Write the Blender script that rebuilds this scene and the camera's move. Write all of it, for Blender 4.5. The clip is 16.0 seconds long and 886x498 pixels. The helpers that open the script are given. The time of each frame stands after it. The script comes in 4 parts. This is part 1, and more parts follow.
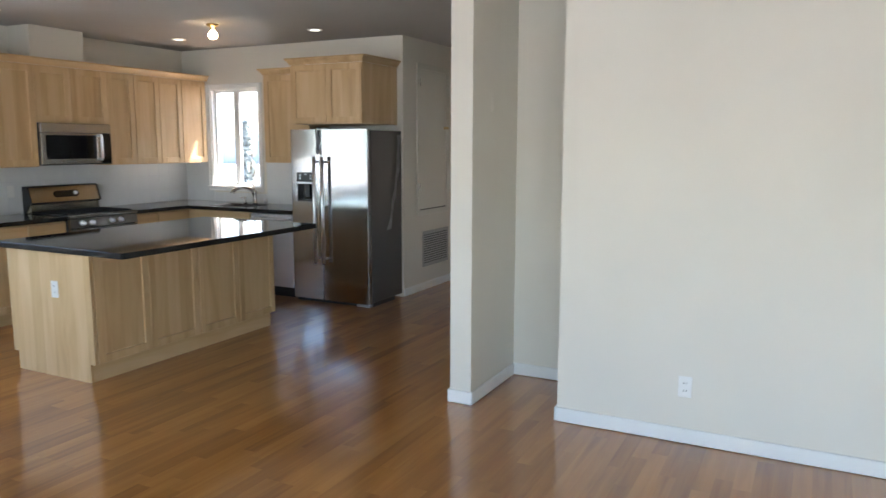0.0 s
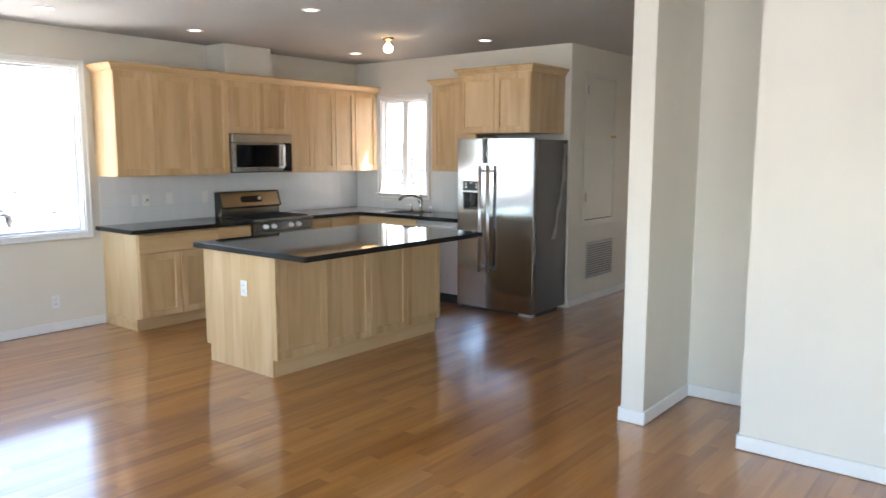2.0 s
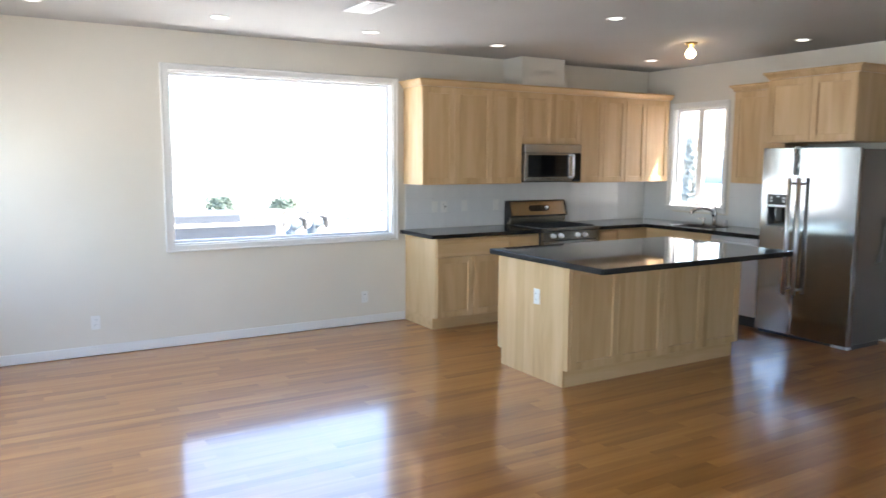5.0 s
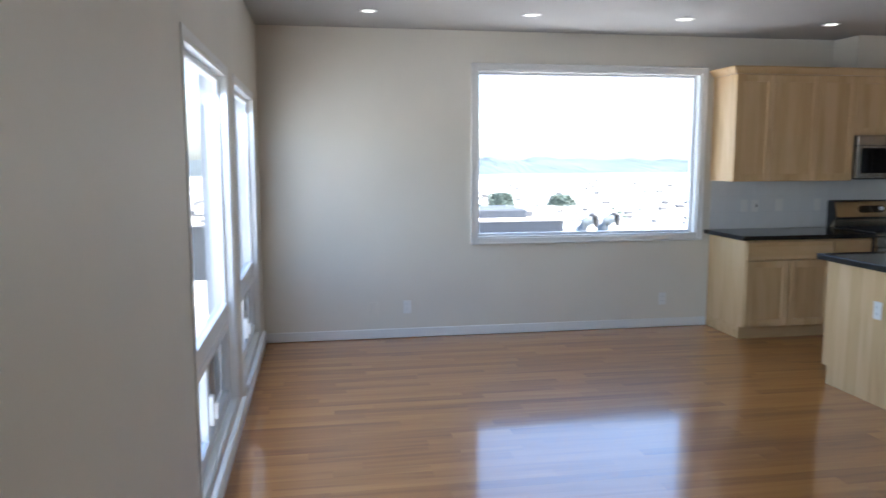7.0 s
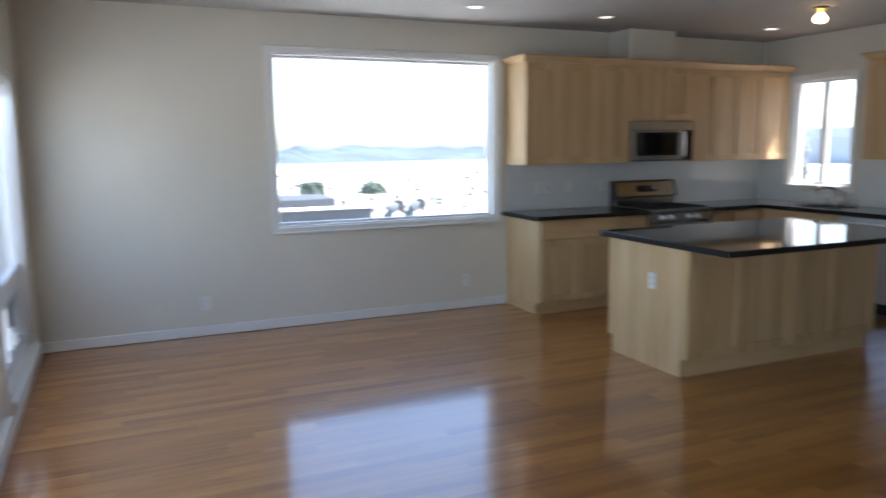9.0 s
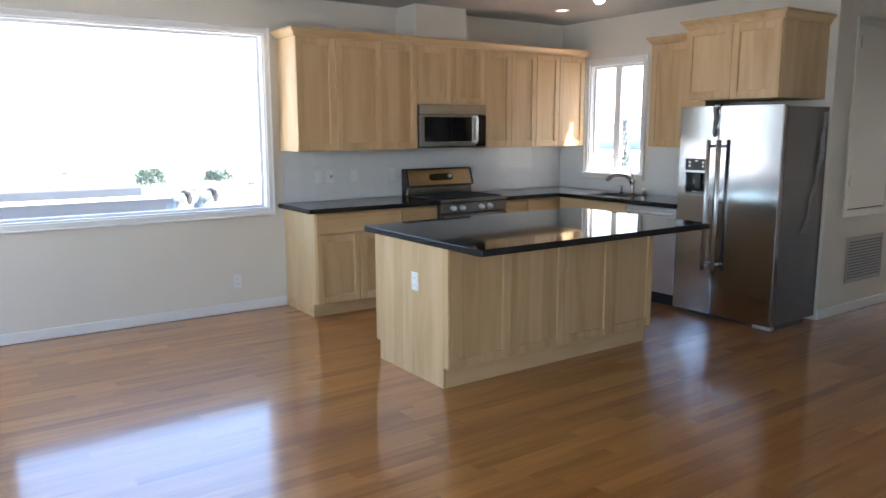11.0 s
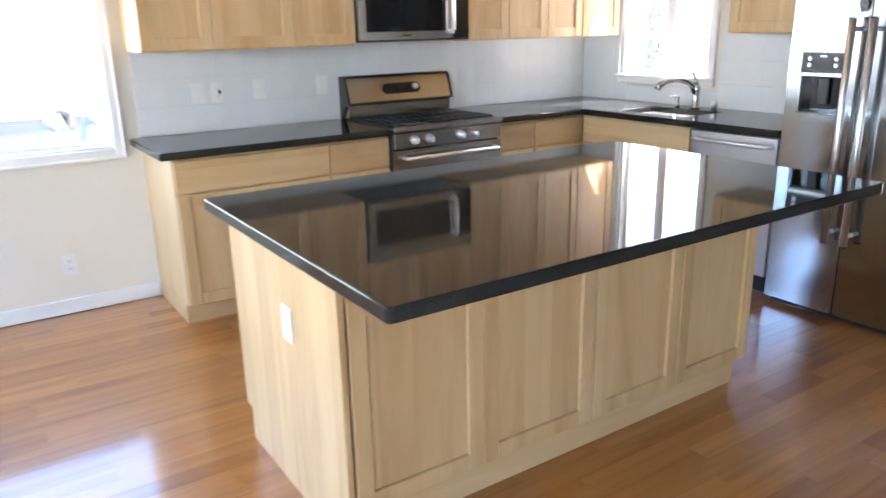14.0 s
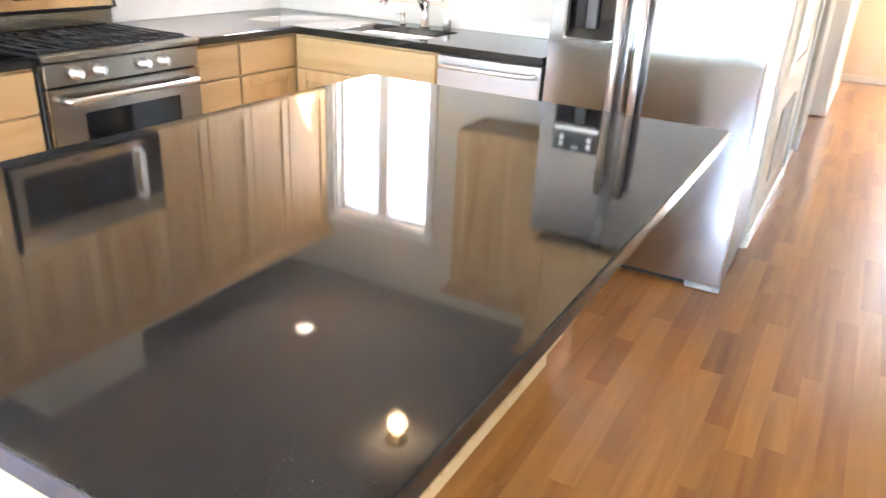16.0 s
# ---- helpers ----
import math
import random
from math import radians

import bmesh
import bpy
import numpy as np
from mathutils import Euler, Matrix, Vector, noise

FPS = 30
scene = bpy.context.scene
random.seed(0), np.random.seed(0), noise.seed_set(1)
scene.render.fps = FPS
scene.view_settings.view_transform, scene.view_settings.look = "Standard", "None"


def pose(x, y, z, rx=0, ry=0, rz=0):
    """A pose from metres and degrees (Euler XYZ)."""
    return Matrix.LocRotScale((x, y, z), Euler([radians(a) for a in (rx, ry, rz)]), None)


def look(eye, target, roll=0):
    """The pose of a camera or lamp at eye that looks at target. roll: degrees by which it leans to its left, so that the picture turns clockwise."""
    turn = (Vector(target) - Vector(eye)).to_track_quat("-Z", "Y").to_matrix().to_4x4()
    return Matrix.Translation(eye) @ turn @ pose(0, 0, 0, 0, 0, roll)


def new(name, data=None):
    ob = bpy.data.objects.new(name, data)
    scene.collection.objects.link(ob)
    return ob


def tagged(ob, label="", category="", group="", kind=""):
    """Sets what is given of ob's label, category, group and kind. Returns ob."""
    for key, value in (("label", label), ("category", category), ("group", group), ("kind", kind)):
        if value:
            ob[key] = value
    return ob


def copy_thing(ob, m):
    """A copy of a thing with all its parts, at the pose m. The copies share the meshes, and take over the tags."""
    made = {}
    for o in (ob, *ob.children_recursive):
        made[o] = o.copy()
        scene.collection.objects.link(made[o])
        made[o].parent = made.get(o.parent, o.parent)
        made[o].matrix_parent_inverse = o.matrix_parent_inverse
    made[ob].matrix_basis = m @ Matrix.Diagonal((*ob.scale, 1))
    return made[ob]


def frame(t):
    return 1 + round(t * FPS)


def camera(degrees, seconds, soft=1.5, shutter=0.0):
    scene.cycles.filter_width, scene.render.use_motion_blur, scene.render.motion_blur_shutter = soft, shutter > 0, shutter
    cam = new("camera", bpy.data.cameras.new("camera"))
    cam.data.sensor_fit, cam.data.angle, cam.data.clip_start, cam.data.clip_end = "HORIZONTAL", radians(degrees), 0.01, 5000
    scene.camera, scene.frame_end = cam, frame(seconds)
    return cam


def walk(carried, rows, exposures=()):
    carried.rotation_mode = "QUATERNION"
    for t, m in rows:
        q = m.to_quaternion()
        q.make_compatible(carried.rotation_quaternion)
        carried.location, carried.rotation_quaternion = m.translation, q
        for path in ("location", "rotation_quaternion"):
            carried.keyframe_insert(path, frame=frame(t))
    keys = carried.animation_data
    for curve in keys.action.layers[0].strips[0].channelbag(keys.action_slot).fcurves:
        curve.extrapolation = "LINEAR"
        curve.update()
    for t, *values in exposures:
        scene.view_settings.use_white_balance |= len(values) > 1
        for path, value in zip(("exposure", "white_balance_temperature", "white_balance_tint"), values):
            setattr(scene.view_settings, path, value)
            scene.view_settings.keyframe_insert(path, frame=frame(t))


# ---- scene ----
cam = camera(61.9, 16.0, shutter=0.5)
PATH = [
    (0, (0.415, 0.227, 1.583), (-0.486, 1.991, 1.302), 0.1),
    (0.5, (0.389, 0.212, 1.588), (-0.588, 1.934, 1.307), 0.5),
    (1, (0.355, 0.213, 1.583), (-0.697, 1.893, 1.321), 0.4),
    (1.5, (0.318, 0.196, 1.594), (-0.832, 1.81, 1.326), 0.1),
    (2, (0.289, 0.187, 1.592), (-0.953, 1.732, 1.332), 0.1),
    (2.5, (0.264, 0.186, 1.593), (-1.035, 1.684, 1.332), 0.1),
    (3, (0.233, 0.162, 1.598), (-1.133, 1.599, 1.335), 0.7),
    (3.2, (0.217, 0.131, 1.603), (-1.176, 1.542, 1.349), 0.5),
    (5.3, (0.085, 0.053, 1.599), (-1.661, 0.996, 1.355), 0.6),
    (5.5, (0.065, 0.042, 1.585), (-1.705, 0.941, 1.337), 0.9),
    (6, (0.038, 0.008, 1.599), (-1.801, 0.755, 1.354), 1.5),
    (6.5, (-0.015, -0.057, 1.592), (-1.925, 0.482, 1.348), 0.9),
    (7, (-0.043, -0.102, 1.584), (-2.0, 0.227, 1.338), -0.1),
    (7.5, (-0.059, -0.123, 1.579), (-2.031, 0.094, 1.325), 0.3),
    (8, (-0.064, -0.125, 1.574), (-2.035, 0.096, 1.312), 0.1),
    (8.5, (-0.093, -0.101, 1.583), (-2.033, 0.301, 1.313), 0.9),
    (9, (-0.108, 0.014, 1.561), (-1.918, 0.817, 1.282), -0.6),
    (9.5, (-0.152, 0.11, 1.577), (-1.794, 1.206, 1.259), -0.1),
    (9.7, (-0.167, 0.175, 1.564), (-1.79, 1.301, 1.248), -0.5),
    (11.8, (-0.593, 1.479, 1.526), (-2.204, 2.615, 1.189), 0.9),
    (12, (-0.687, 1.603, 1.507), (-2.258, 2.756, 1.055), 2.4),
    (12.2, (-0.79, 1.76, 1.505), (-2.34, 2.933, 1.033), 3.7),
    (12.5, (-1.007, 1.897, 1.488), (-2.611, 3.03, 1.11), 0.8),
    (13, (-1.337, 2.156, 1.49), (-2.98, 3.212, 1.059), -0.7),
    (13.5, (-1.733, 2.42, 1.482), (-3.405, 3.394, 0.976), -0.9),
    (14, (-2.133, 2.645, 1.469), (-3.732, 3.696, 0.888), -1.3),
    (14.5, (-2.415, 2.847, 1.449), (-3.928, 3.99, 0.813), 0.9),
    (15, (-2.647, 2.993, 1.444), (-4.088, 4.195, 0.751), 0.7),
    (15.3, (-2.794, 2.98, 1.44), (-4.093, 4.314, 0.709), 0.9),
    (15.5, (-2.869, 3.034, 1.459), (-4.026, 4.465, 0.675), -0.3),
    (15.6, (-2.912, 3.023, 1.452), (-3.992, 4.509, 0.661), 0.3),
    (16, (-3.084, 3.002, 1.423), (-3.958, 4.615, 0.629), 2.9),
]
EXPOSURES = [(0.0, 3.38, 6400, 13), (1.0, 3.66, 6450, 13), (2.0, 3.82, 6500, 14), (3.0, 3.84, 6450, 14), (5.5, 3.42, 6200, 13), (6.5, 2.84, 5950, 13), (8.0, 2.78, 5900, 13),
             (9.0, 2.56, 5950, 13), (9.5, 2.62, 6050, 14), (12.0, 4.02, 6100, 14), (13.0, 4.28, 6100, 14), (14.0, 4.52, 6100, 16), (15.0, 5.12, 6200, 16), (16.0, 5.62, 6900, 17)]
walk(cam, [(t, look(eye, target, roll)) for t, eye, target, roll in PATH], EXPOSURES)

# ---- daylight ----
SUN_TO = Vector((0.4, 1.0, 1.72)).normalized()
world = bpy.data.worlds.new("sky")
scene.world = world
world.use_nodes = True
wn = world.node_tree
sky = wn.nodes.new("ShaderNodeTexSky")
sky.sky_type = 'NISHITA'
sky.sun_disc = False
sky.sun_elevation = math.asin(SUN_TO.z)
sky.sun_rotation = math.atan2(SUN_TO.x, SUN_TO.y)
sky.altitude = 100
sky.dust_density = 2.0
wn.nodes["Background"].inputs["Strength"].default_value = 0.15
wn.links.new(sky.outputs[0], wn.nodes["Background"].inputs["Color"])
sun_data = bpy.data.lights.new("sun", 'SUN')
sun_data.energy, sun_data.angle, sun_data.color = 4.5, radians(0.5), (1.0, 0.94, 0.85)
sun = new("sun", sun_data)
sun.matrix_world = look(SUN_TO * 50, (0, 0, 0))

# daylight standing in the patio door's opening
door_light = bpy.data.lights.new("patio_daylight", 'AREA')
door_light.shape, door_light.size, door_light.size_y, door_light.energy, door_light.color = 'RECTANGLE', 3.3, 1.95, 4.6, (0.70, 0.85, 1.0)
new("patio_daylight", door_light).matrix_world = look((0.625, -0.745, 1.03), (0.625, 3.0, 1.03))

# sky light standing in the heads of the two tall windows, and in the glazed door of the hall
for wx, watts in ((-3.62, 2.5), (-5.29, 1.0)):
    head_light = bpy.data.lights.new("tall_window_daylight", 'AREA')
    head_light.shape, head_light.size, head_light.size_y, head_light.energy, head_light.color = 'RECTANGLE', 1.2, 0.24, watts, (0.70, 0.84, 1.0)
    new("tall_window_daylight", head_light).matrix_world = look((wx, -0.69, 1.87), (wx, 0.5, 0.5))
hall_light = bpy.data.lights.new("hall_door_daylight", 'AREA')
hall_light.shape, hall_light.size, hall_light.size_y, hall_light.energy, hall_light.color = 'RECTANGLE', 0.55, 1.9, 0.85, (1.0, 0.90, 0.74)
new("hall_door_daylight", hall_light).matrix_world = look((-1.975, 13.14, 1.05), (-2.3, 8.0, 1.05))

# ---- materials ----
def nodes_of(name):
    m = bpy.data.materials.new(name)
    m.use_nodes = True
    t = m.node_tree
    return m, t, t.nodes["Principled BSDF"]


def node(t, kind, **inputs):
    n = t.nodes.new(kind)
    for k, v in inputs.items():
        n.inputs[k.replace("_", " ")].default_value = v
    return n


def ramp(t, fac, stops):
    r = t.nodes.new("ShaderNodeValToRGB")
    e = r.color_ramp.elements
    while len(e) < len(stops):
        e.new(0.5)
    for el, (p, c) in zip(e, stops):
        el.position, el.color = p, (*c, 1)
    t.links.new(fac, r.inputs[0])
    return r.outputs[0]


def coords(t, scale):
    tc = t.nodes.new("ShaderNodeTexCoord")
    mp = t.nodes.new("ShaderNodeMapping")
    mp.inputs["Scale"].default_value = scale
    t.links.new(tc.outputs["Object"], mp.inputs[0])
    return mp


def bump(t, b, height, strength, distance):
    n = node(t, "ShaderNodeBump", Strength=strength, Distance=distance)
    t.links.new(height, n.inputs["Height"])
    t.links.new(n.outputs[0], b.inputs["Normal"])


def paint(name, color, rough=0.55, vary=0.06, grain=350.0, strength=0.12, spec=0.5):
    """Rolled paint: faint blotches and a fine roller texture."""
    m, t, b = nodes_of(name)
    big = node(t, "ShaderNodeTexNoise", Scale=1.3, Detail=3.0)
    t.links.new(coords(t, (1, 1, 1)).outputs[0], big.inputs[0])
    lo = tuple(c * (1 - vary) for c in color)
    t.links.new(ramp(t, big.outputs[0], [(0.3, lo), (0.7, color)]), b.inputs["Base Color"])
    fine = node(t, "ShaderNodeTexNoise", Scale=grain, Detail=2.0)
    t.links.new(coords(t, (1, 1, 1)).outputs[0], fine.inputs[0])
    bump(t, b, fine.outputs[0], strength, 0.002)
    b.inputs["Roughness"].default_value = rough
    b.inputs["Specular IOR Level"].default_value = spec
    return m


def plain(name, color, rough=0.4, metal=0.0, vary=0.08, scale=40.0):
    m, t, b = nodes_of(name)
    n = node(t, "ShaderNodeTexNoise", Scale=scale, Detail=3.0)
    t.links.new(coords(t, (1, 1, 1)).outputs[0], n.inputs[0])
    t.links.new(ramp(t, n.outputs[0], [(0.3, tuple(c * (1 - vary) for c in color)), (0.7, color)]), b.inputs["Base Color"])
    rr = node(t, "ShaderNodeMapRange", To_Min=rough * 0.85, To_Max=min(1.0, rough * 1.15))
    t.links.new(n.outputs[0], rr.inputs["Value"])
    t.links.new(rr.outputs[0], b.inputs["Roughness"])
    b.inputs["Metallic"].default_value = metal
    return m


def maple(name, along, across):
    """Clear-finished maple. along: axis of the grain; across: axis over which glued-up staves change tone."""
    m, t, b = nodes_of(name)
    sc = [5.0, 5.0, 5.0]
    sc[along] = 0.6
    info = t.nodes.new("ShaderNodeObjectInfo")
    mp = coords(t, tuple(sc))
    shift = node(t, "ShaderNodeVectorMath")
    shift.operation = 'ADD'
    spread = node(t, "ShaderNodeMath")
    spread.operation = 'MULTIPLY'
    spread.inputs[1].default_value = 37.0
    t.links.new(info.outputs["Random"], spread.inputs[0])
    t.links.new(mp.outputs[0], shift.inputs[0])
    t.links.new(spread.outputs[0], shift.inputs[1])
    grain = node(t, "ShaderNodeTexNoise", Scale=2.2, Detail=6.0, Distortion=0.8)
    t.links.new(shift.outputs[0], grain.inputs[0])
    # staves about nine centimetres wide
    tc = t.nodes.new("ShaderNodeTexCoord")
    sep = t.nodes.new("ShaderNodeSeparateXYZ")
    t.links.new(tc.outputs["Object"], sep.inputs[0])
    mul = node(t, "ShaderNodeMath")
    mul.operation = 'MULTIPLY_ADD'
    mul.inputs[1].default_value = 9.0
    t.links.new(sep.outputs[across], mul.inputs[0])
    t.links.new(spread.outputs[0], mul.inputs[2])
    fl = node(t, "ShaderNodeMath")
    fl.operation = 'FLOOR'
    t.links.new(mul.outputs[0], fl.inputs[0])
    wn_ = t.nodes.new("ShaderNodeTexWhiteNoise")
    wn_.noise_dimensions = '1D'
    t.links.new(fl.outputs[0], wn_.inputs["W"])
    mix = node(t, "ShaderNodeMath")
    mix.operation = 'MULTIPLY_ADD'
    mix.inputs[1].default_value = 0.17
    t.links.new(wn_.outputs["Value"], mix.inputs[0])
    g2 = node(t, "ShaderNodeMath")
    g2.operation = 'MULTIPLY'
    g2.inputs[1].default_value = 0.60
    t.links.new(grain.outputs[0], g2.inputs[0])
    t.links.new(g2.outputs[0], mix.inputs[2])
    col = ramp(t, mix.outputs[0], [(0.14, (0.455, 0.285, 0.133)), (0.28, (0.55, 0.363, 0.178)), (0.40, (0.61, 0.419, 0.216)), (0.58, (0.672, 0.483, 0.27))])
    t.links.new(col, b.inputs["Base Color"])
    fine = node(t, "ShaderNodeTexNoise", Scale=30.0, Detail=3.0)
    t.links.new(mp.outputs[0], fine.inputs[0])
    bump(t, b, fine.outputs[0], 0.08, 0.001)
    b.inputs["Roughness"].default_value = 0.42
    return m


def oak_floor(name, island):
    """Varnished oak strips, each board of its own tone."""
    m, t, b = nodes_of(name)
    if island:
        src = t.nodes.new("ShaderNodeNewGeometry").outputs["Random Per Island"]
    else:
        src = t.nodes.new("ShaderNodeObjectInfo").outputs["Random"]
    tc = t.nodes.new("ShaderNodeNewGeometry")
    mp = t.nodes.new("ShaderNodeMapping")
    mp.inputs["Scale"].default_value = (15.0, 1.0, 4.0)
    t.links.new(tc.outputs["Position"], mp.inputs[0])
    spread = node(t, "ShaderNodeMath")
    spread.operation = 'MULTIPLY'
    spread.inputs[1].default_value = 91.0
    t.links.new(src, spread.inputs[0])
    shift = node(t, "ShaderNodeVectorMath")
    shift.operation = 'ADD'
    t.links.new(mp.outputs[0], shift.inputs[0])
    t.links.new(spread.outputs[0], shift.inputs[1])
    grain = node(t, "ShaderNodeTexNoise", Scale=1.3, Detail=4.0, Roughness=0.55, Distortion=0.6)
    t.links.new(shift.outputs[0], grain.inputs[0])
    mix = node(t, "ShaderNodeMath")
    mix.operation = 'MULTIPLY_ADD'
    mix.inputs[1].default_value = 0.25
    t.links.new(src, mix.inputs[0])
    g2 = node(t, "ShaderNodeMath")
    g2.operation = 'MULTIPLY'
    g2.inputs[1].default_value = 0.50
    t.links.new(grain.outputs[0], g2.inputs[0])
    t.links.new(g2.outputs[0], mix.inputs[2])
    col = ramp(t, mix.outputs[0], FLOOR_TONES)
    # darker mineral streaks and small knots in some boards
    streak = node(t, "ShaderNodeTexNoise", Scale=0.6, Detail=1.5, Distortion=0.5)
    t.links.new(shift.outputs[0], streak.inputs[0])
    dark = ramp(t, streak.outputs[0], [(0.62, (1.0, 1.0, 1.0)), (0.76, (0.70, 0.63, 0.58))])
    tint = t.nodes.new("ShaderNodeMix")
    tint.data_type, tint.blend_type = 'RGBA', 'MULTIPLY'
    tint.inputs[0].default_value = 1.0
    t.links.new(col, tint.inputs[6])
    t.links.new(dark, tint.inputs[7])
    t.links.new(tint.outputs[2], b.inputs["Base Color"])
    # slight cupping and sanding waves that break up the reflections
    wave_map = t.nodes.new("ShaderNodeMapping")
    wave_map.inputs["Scale"].default_value = (13.0, 1.3, 1.0)
    t.links.new(tc.outputs["Position"], wave_map.inputs[0])
    wave = node(t, "ShaderNodeTexNoise", Scale=1.0, Detail=3.0)
    t.links.new(wave_map.outputs[0], wave.inputs[0])
    cup = node(t, "ShaderNodeBump", Strength=0.12, Distance=0.004)
    t.links.new(wave.outputs[0], cup.inputs["Height"])
    t.links.new(cup.outputs[0], b.inputs["Normal"])
    t.links.new(cup.outputs[0], b.inputs["Coat Normal"])
    b.inputs["Coat Weight"].default_value = 1.0
    b.inputs["Coat IOR"].default_value = 1.58
    b.inputs["Coat Roughness"].default_value = 0.11
    b.inputs["Roughness"].default_value = 0.38
    b.inputs["Specular IOR Level"].default_value = 0.35
    return m


FLOOR_TONES = [(0.10, (0.195, 0.065, 0.0122)), (0.25, (0.305, 0.114, 0.0226)), (0.40, (0.395, 0.161, 0.0325)), (0.62, (0.50, 0.230, 0.056))]


def granite(name):
    m, t, b = nodes_of(name)
    v = node(t, "ShaderNodeTexNoise", Scale=420.0, Detail=2.0)
    t.links.new(coords(t, (1, 1, 1)).outputs[0], v.inputs[0])
    t.links.new(ramp(t, v.outputs[0], [(0.5, (0.014, 0.0138, 0.0138)), (0.64, (0.018, 0.018, 0.019)), (0.75, (0.028, 0.028, 0.030))]), b.inputs["Base Color"])
    b.inputs["Roughness"].default_value = 0.045
    b.inputs["Specular IOR Level"].default_value = 0.5
    return m


def steel(name, along, color=(0.50, 0.51, 0.53), rough=0.2):
    """Brushed stainless steel; along: the axis of the brushing."""
    m, t, b = nodes_of(name)
    sc = [500.0, 500.0, 500.0]
    sc[along] = 5.0
    n = node(t, "ShaderNodeTexNoise", Scale=1.0, Detail=3.0)
    t.links.new(coords(t, tuple(sc)).outputs[0], n.inputs[0])
    t.links.new(ramp(t, n.outputs[0], [(0.3, tuple(c * 0.95 for c in color)), (0.7, color)]), b.inputs["Base Color"])
    rr = node(t, "ShaderNodeMapRange", To_Min=rough * 0.9, To_Max=rough * 1.1)
    t.links.new(n.outputs[0], rr.inputs["Value"])
    t.links.new(rr.outputs[0], b.inputs["Roughness"])
    b.inputs["Metallic"].default_value = 1.0
    bump(t, b, n.outputs[0], 0.006, 0.0003)
    return m


def glass_pane(name):
    m = bpy.data.materials.new(name)
    m.use_nodes = True
    t = m.node_tree
    t.nodes.clear()
    out = t.nodes.new("ShaderNodeOutputMaterial")
    clear = t.nodes.new("ShaderNodeBsdfTransparent")
    clear.inputs[0].default_value = (0.93, 0.95, 0.95, 1)
    gloss = node(t, "ShaderNodeBsdfGlossy", Roughness=0.02)
    lw = node(t, "ShaderNodeLayerWeight", Blend=0.5)
    pw = node(t, "ShaderNodeMath")
    pw.operation = 'POWER'
    pw.inputs[1].default_value = 5.0
    t.links.new(lw.outputs["Facing"], pw.inputs[0])
    fr = node(t, "ShaderNodeMapRange", To_Min=0.03, To_Max=0.7)
    t.links.new(pw.outputs[0], fr.inputs["Value"])
    mix = t.nodes.new("ShaderNodeMixShader")
    t.links.new(fr.outputs[0], mix.inputs[0])
    t.links.new(clear.outputs[0], mix.inputs[1])
    t.links.new(gloss.outputs[0], mix.inputs[2])
    t.links.new(mix.outputs[0], out.inputs[0])
    return m


def mesh_screen(name):
    m = bpy.data.materials.new(name)
    m.use_nodes = True
    t = m.node_tree
    b = t.nodes["Principled BSDF"]
    b.inputs["Base Color"].default_value = (0.10, 0.11, 0.12, 1)
    b.inputs["Roughness"].default_value = 0.7
    clear = t.nodes.new("ShaderNodeBsdfTransparent")
    mix = node(t, "ShaderNodeMixShader")
    mix.inputs[0].default_value = 0.75
    t.links.new(clear.outputs[0], mix.inputs[1])
    t.links.new(b.outputs[0], mix.inputs[2])
    t.links.new(mix.outputs[0], t.nodes["Material Output"].inputs[0])
    return m


def glow(name, color, strength):
    m, t, b = nodes_of(name)
    b.inputs["Base Color"].default_value = (0.9, 0.9, 0.88, 1)
    b.inputs["Emission Color"].default_value = (*color, 1)
    b.inputs["Emission Strength"].default_value = strength
    return m


WALL = paint("wall_paint", (0.74, 0.70, 0.615))
# ceiling shade is put into this grey, well below white paint
CEIL = paint("ceiling_paint_shaded", (0.44, 0.43, 0.41), rough=0.8)
TRIM = paint("trim_paint", (0.80, 0.80, 0.78), rough=0.35, vary=0.03, grain=120.0, strength=0.05)
DOORPAINT = paint("door_paint", (0.68, 0.66, 0.58), rough=0.4, vary=0.04)
MAPLE = {"z": maple("maple_upright", 2, 1), "zx": maple("maple_upright_x", 2, 0), "y": maple("maple_level_y", 1, 2), "x": maple("maple_level_x", 0, 2)}
FLOOR_A, FLOOR_B = oak_floor("oak_board", False), oak_floor("oak_boards_joined", True)
SUBFLOOR = plain("subfloor", (0.10, 0.04, 0.012), 0.6)
GRANITE = granite("black_granite")
STEEL_Y, STEEL_X = steel("steel_level_y", 1), steel("steel_level_x", 0, (0.60, 0.60, 0.63), 0.3)
# the range's stainless, darkened: the dim room it mirrors is put into the colour
STEEL_DARK_REFLECT = steel("steel_dark_reflection", 1, (0.37, 0.345, 0.30), 0.25)
STEEL_FRIDGE = steel("steel_fridge", 0, (0.40, 0.412, 0.428), 0.14)
STEEL_BRIGHT = steel("steel_bright", 1, (0.62, 0.60, 0.57), 0.26)
STEEL_WARM = steel("steel_warm", 1, (0.46, 0.41, 0.32), 0.2)
CHROME = plain("polished_steel", (0.88, 0.89, 0.91), 0.36, 1.0, 0.04)
BASIN = plain("satin_steel", (0.72, 0.72, 0.72), 0.42, 0.85, 0.05)
NICKEL = plain("brushed_nickel", (0.60, 0.58, 0.56), 0.24, 1.0, 0.06)
DARK = plain("dark_grey_enamel", (0.032, 0.031, 0.032), 0.35)
FRIDGE_SIDE = plain("grey_enamel", (0.068, 0.066, 0.068), 0.32, 0.0, 0.1, 60.0)
BLACK = plain("black_plastic", (0.012, 0.012, 0.013), 0.3)
BLACKGLASS = plain("black_glass", (0.008, 0.008, 0.009), 0.06, 0.0, 0.02)
